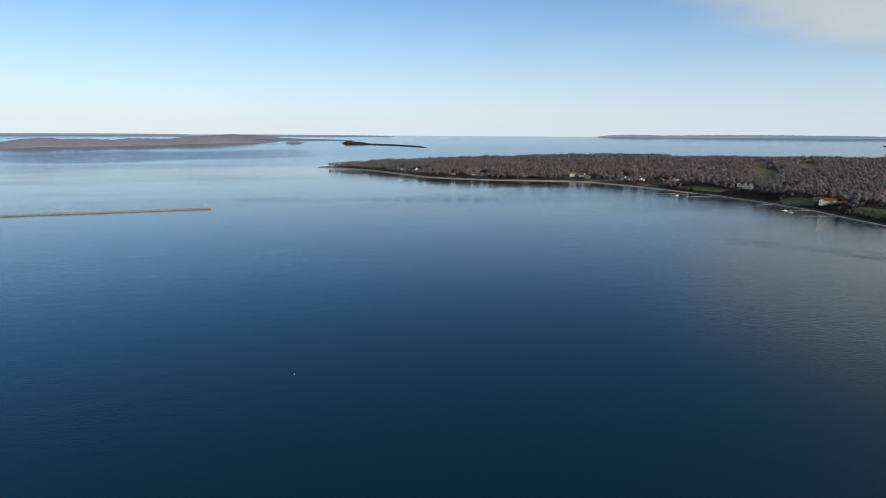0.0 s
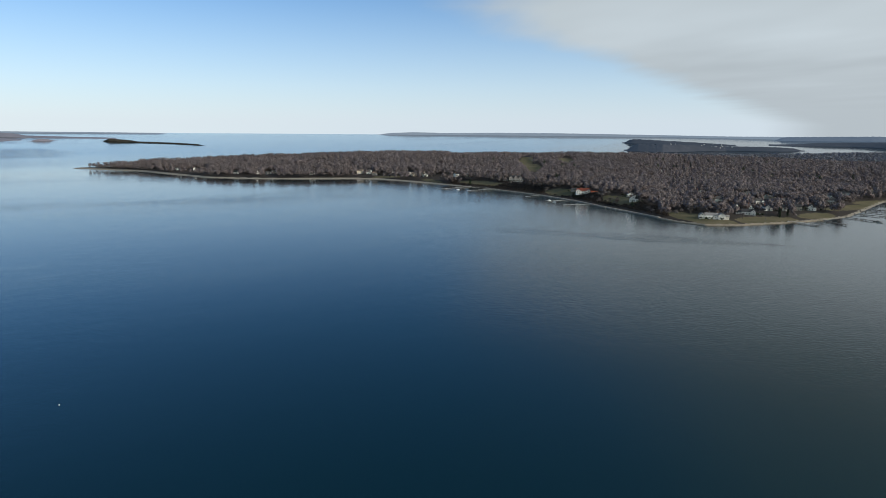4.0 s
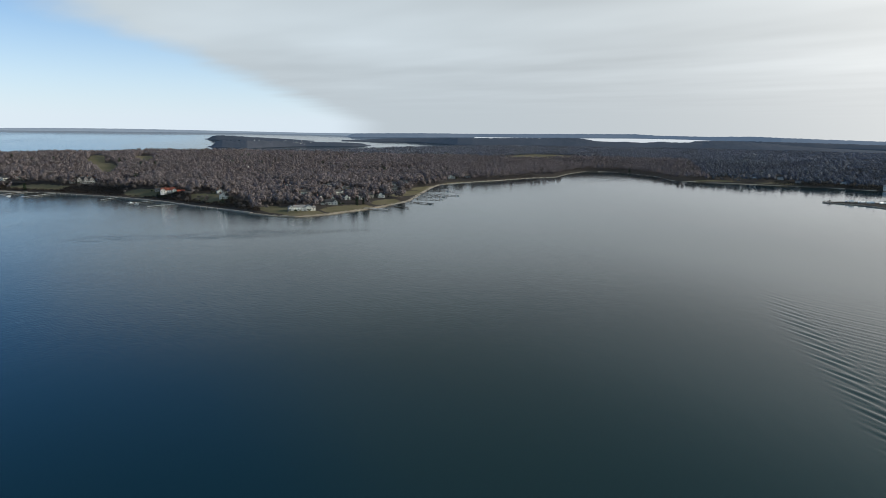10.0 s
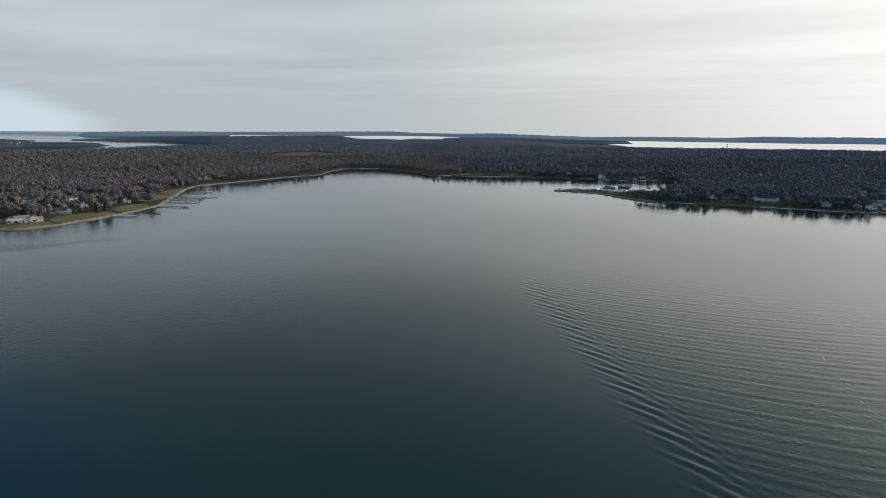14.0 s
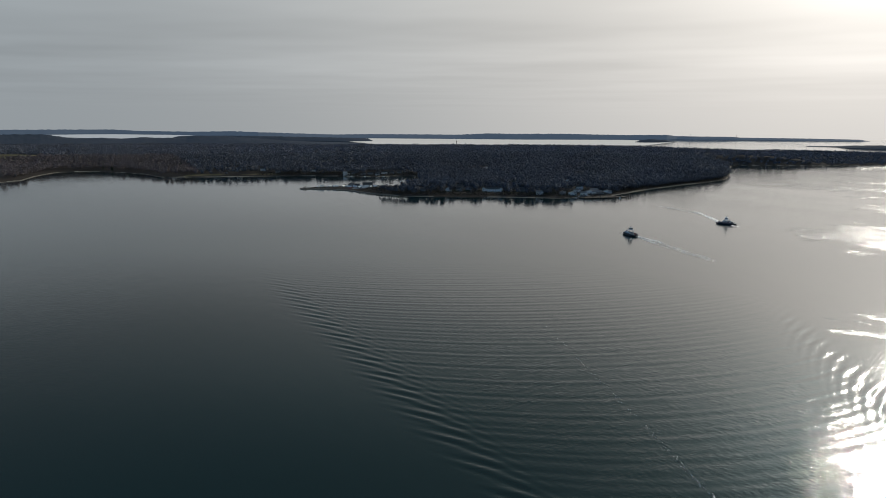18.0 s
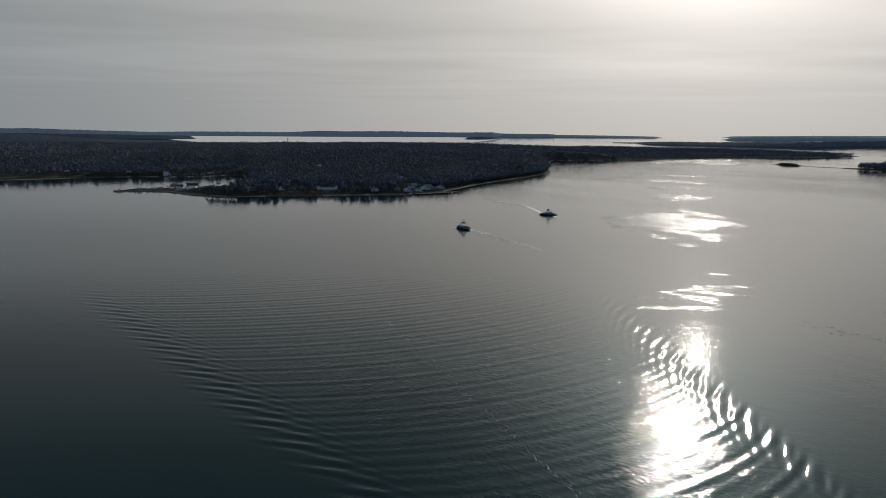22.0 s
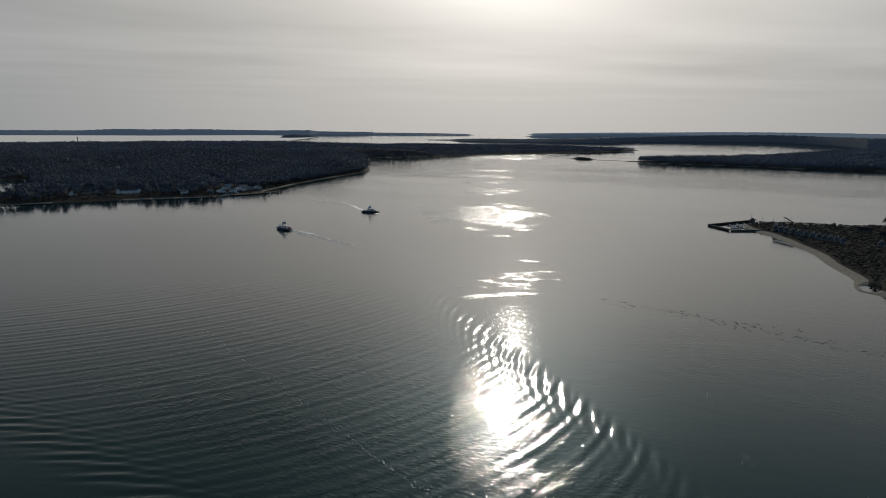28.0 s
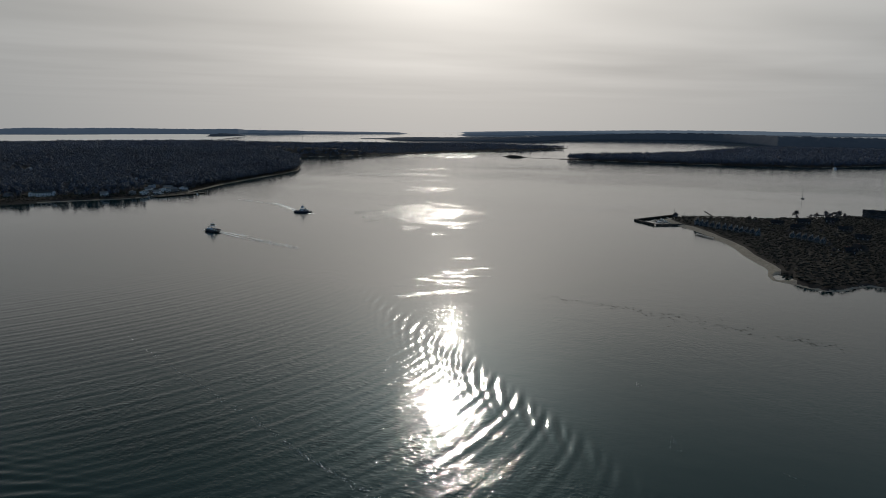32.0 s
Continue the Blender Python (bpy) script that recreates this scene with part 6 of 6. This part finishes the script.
# ---- foam ----
def foam(name, lines, label, seed):
    """Flecks of foam strewn along lines (x0, y0, x1, y1, width, count, size)."""
    r2 = np.random.RandomState(seed)
    V, F = [], []
    for x0, y0, x1, y1, w, n, size in lines:
        for _ in range(n):
            u = r2.rand()
            c = np.array([x0 + (x1 - x0) * u, y0 + (y1 - y0) * u]) + r2.randn(2) * w * (0.3 + 0.7 * u)
            k, s = 6, size * (0.35 + r2.rand() ** 2 * 1.3)
            a = np.sort(r2.rand(k)) * 6.283
            rad = s * (0.5 + 0.7 * r2.rand(k))
            st = math.atan2(y1 - y0, x1 - x0)
            lx, ly = np.cos(a) * rad * 1.7, np.sin(a) * rad * 0.7
            b = len(V)
            V.append((c[0], c[1], 0.30))
            V += [(c[0] + px * math.cos(st) - py * math.sin(st), c[1] + px * math.sin(st) + py * math.cos(st), 0.17) for px, py in zip(lx, ly)]
            F += [(b, b + 1 + i, b + 1 + (i + 1) % k) for i in range(k)]
    ob = mesh_np(name, np.array(V), np.array(F), M_FOAM)
    return tagged(ob, label, "foam", kind="stuff")


foam("wake_foam_line", [(245, 318, 222, 260, 0.8, 20, 0.16), (222, 260, 194, 182, 0.9, 52, 0.17), (194, 182, 178, 143, 0.9, 52, 0.19), (178, 143, 164, 100, 1.3, 90, 0.20),
                        (254, 20, 240, 12, 1.6, 18, 0.18), (241, -20, 236, -30, 1.6, 10, 0.18), (303, 39, 296, 36, 1.2, 8, 0.18)], "broken line of white foam left by a boat", 3)
foam("ferry_wake_foam", [(558, 550, 548, 505, 1.6, 380, 0.96), (554, 550, 538, 505, 1.4, 304, 0.84), (545, 505, 513, 405, 3.0, 380, 0.66), (538, 505, 520, 440, 2.0, 152, 0.60), (556, 576, 562, 577, 1.2, 57, 0.96),
                         (752, 590, 788, 640, 1.6, 418, 1.08), (748, 592, 800, 660, 1.5, 380, 1.08), (788, 640, 818, 690, 2.4, 323, 0.96), (800, 660, 832, 775, 3.0, 228, 0.84), (740, 562, 738, 556, 1.4, 114, 1.08)],
     "white churned foam trails behind two ferries", 5)


# lines of dark flecks drifting on the channel
def dark_fleck_line(lines, seed):
    r2 = np.random.RandomState(seed)
    V, F = [], []
    for x0, y0, x1, y1, w, n in lines:
        for _ in range(n):
            u = r2.rand()
            c = np.array([x0 + (x1 - x0) * u, y0 + (y1 - y0) * u]) + r2.randn(2) * w
            st, k = math.atan2(y1 - y0, x1 - x0) + r2.randn() * 0.3, 7
            a, s = np.arange(k) / k * 6.283, 0.22 + 0.75 * r2.rand() ** 2
            lx, ly = np.cos(a) * s * 1.5 * (0.7 + 0.5 * r2.rand(k)), np.sin(a) * s * 0.45 * (0.6 + 0.7 * r2.rand(k))
            b = len(V)
            V.append((c[0], c[1], 0.16))
            V += [(c[0] + px * math.cos(st) - py * math.sin(st), c[1] + px * math.sin(st) + py * math.cos(st), 0.05) for px, py in zip(lx, ly)]
            F += [(b, b + 1 + i, b + 1 + (i + 1) % k) for i in range(k)]
    tagged(mesh_np("floating_weed", np.array(V), np.array(F), M_SHRUB), "drifting lines of dark flecks on the water", "seaweed", kind="stuff")


dark_fleck_line([(437, 138, 436, 105, 4, 26), (436, 105, 436, 70, 3, 34), (436, 70, 421, -1, 3.5, 70), (421, -1, 404, -59, 3, 60), (430, 40, 420, -20, 9, 40)], 9)


# ---- woods ----
def clearings(x, y, d):
    """Openings in the front woods round the houses."""
    near_home, gaps = np.zeros(np.shape(x), bool), value_noise(x * 7, y * 7, 3, 15)
    az = np.degrees(np.arctan2(-x, y))
    slope = (az > 32) & (az < 49) & (d < 44) & (np.hypot(x, y) < 1600)
    for hx, hy, wide in HOMES:  # lawns round each house, reaching down to the water
        r = math.hypot(hx, hy)
        ux, uy = hx / r, hy / r
        u, v = (hx - x) * ux + (hy - y) * uy, (x - hx) * uy - (y - hy) * ux
        near_home |= (np.abs(v) < wide * 0.62 + 2) & (u > -wide * 0.5) & ((u < 48) | (u < 125) & (np.abs(v) < wide * 0.5) & (gaps < 0.75))
    thinned = (d < 130) & (np.hypot(x, y) < 1500) & (value_noise(x * 5, y * 5, 3, 17) < 0.34)
    return ~near_home & ~thinned & ~slope & ~((value_noise(x, y, 42, 12) > 0.74) & (d < 150)) & ~((np.hypot(x - 440, y - 1300) < 150) & (value_noise(x, y, 20, 14) < 0.75))


def harbour_open(x, y):
    """Yards and paths round the harbour houses stay clear."""
    ok = np.ones(np.shape(x), bool)
    for hx, hy, wide in HOMES + ROWS:
        ok &= np.hypot(x - hx, y - hy) > wide * 0.62 + 2
    return ok


rng = np.random.RandomState(7)
forest("front_woods", island_height, scatter(rng, -54, 81, 790, 1500, 8.8), 80, 11, 15.0, M_TWIG, "bare grey-brown winter trees along the shore", wide=1.12, facet=0.6, boughs=7, lump=20, trunk=True, keep=lambda x, y, d: clearings(x, y, d) & (x < 240))
forest("east_shore_woods", island_height, scatter(rng, -54, -8, 1000, 1700, 9.5), 30, 111, 14.5, M_BACKLIT_WOODS, "dense backlit winter woodland behind a boatyard", facet=0.7, wide=1.15, boughs=5, lump=20, trunk=True, keep=lambda x, y, d: clearings(x, y, d) & (x >= 240))
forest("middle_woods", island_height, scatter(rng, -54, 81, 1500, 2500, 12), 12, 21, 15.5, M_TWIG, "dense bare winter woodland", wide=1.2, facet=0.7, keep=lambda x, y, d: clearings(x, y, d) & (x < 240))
forest("east_woods", island_height, scatter(rng, -54, -5, 1700, 2500, 12), 10, 121, 16.0, M_BACKLIT_WOODS, "dense backlit winter woodland", facet=0.7, wide=1.2, keep=lambda x, y, d: clearings(x, y, d) & (x >= 240))
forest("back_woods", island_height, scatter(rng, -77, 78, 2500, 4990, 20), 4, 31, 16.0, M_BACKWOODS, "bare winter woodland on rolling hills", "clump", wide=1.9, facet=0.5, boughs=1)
forest("evergreens", island_height, scatter(rng, -54, 78, 800, 2600, 60), 60, 41, 16.0, M_PINE, "dark evergreen trees among the bare woods", "pine",
       keep=lambda x, y, d: (value_noise(x, y, 150, 44) > 0.66) & (x < 240), wide=1.5)
forest("point_scrub", island_height, scatter(rng, 74, 81, 1900, 2260, 8), 40, 81, 9.0, M_TWIG, "low trees on a sandy point", wide=1.3, keep=lambda x, y, d: (x < -1960))
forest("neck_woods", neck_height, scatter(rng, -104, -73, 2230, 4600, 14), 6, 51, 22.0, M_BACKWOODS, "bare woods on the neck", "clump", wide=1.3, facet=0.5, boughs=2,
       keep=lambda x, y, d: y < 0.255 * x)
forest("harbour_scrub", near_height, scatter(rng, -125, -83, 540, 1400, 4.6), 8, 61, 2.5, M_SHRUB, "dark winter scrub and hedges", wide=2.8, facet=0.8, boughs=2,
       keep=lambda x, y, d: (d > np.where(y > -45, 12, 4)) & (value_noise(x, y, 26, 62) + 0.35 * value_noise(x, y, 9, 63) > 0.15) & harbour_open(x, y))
forest("bluff_scrub", island_height, scatter(rng, 31, 50, 800, 1500, 4.5), 16, 91, 2.6, M_SCRUBBY, "dark brown scrub on the slope above the seawall", wide=2.2, facet=2.2,
       keep=lambda x, y, d: (d < 48) & (d > 9))


def by_homes(x, y, d):
    close = np.zeros(np.shape(x), bool)
    for hx, hy, wide in HOMES:
        r = np.hypot(x - hx, y - hy)
        close |= (r > wide * 0.55) & (r < wide * 0.5 + 13)
    return close & (value_noise(x, y, 9, 96) > 0.56)


forest("garden_shrubs", island_height, scatter(rng, -40, 62, 800, 1700, 6), 26, 95, 3.2, M_PINE, "dark evergreen garden shrubs round the houses", wide=1.6, facet=2.0, keep=by_homes, lawn=0.0)
forest("headland_woods", island_height, scatter(rng, -54, -42, 1180, 2500, 8.5), 8, 101, 16.0, M_BACKLIT_WOODS, "dense bare woods falling to the water on a headland", "clump", wide=1.2, facet=0.5, boughs=4,
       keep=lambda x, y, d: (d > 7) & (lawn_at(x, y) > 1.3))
forest("east_shore_scrub", island_height, scatter(rng, -52, -12, 1080, 1900, 6), 6, 131, 3.0, M_SHRUB, "dark scrub and hedges behind the shore road", wide=2.0, facet=2.0, lawn=0.0,
       keep=lambda x, y, d: (d > 3.5) & (d < 70) & harbour_open(x, y) & (np.hypot(x - 460, y - 1310) > 75))
forest("west_woods", island_height, scatter(rng, 50, 76, 1650, 2700, 12.5), 12, 141, 20.0, M_TWIG, "taller bare woods towards a sandy point", wide=1.0, facet=0.7, boughs=4, keep=lambda x, y, d: (d > 60) & clearings(x, y, d))
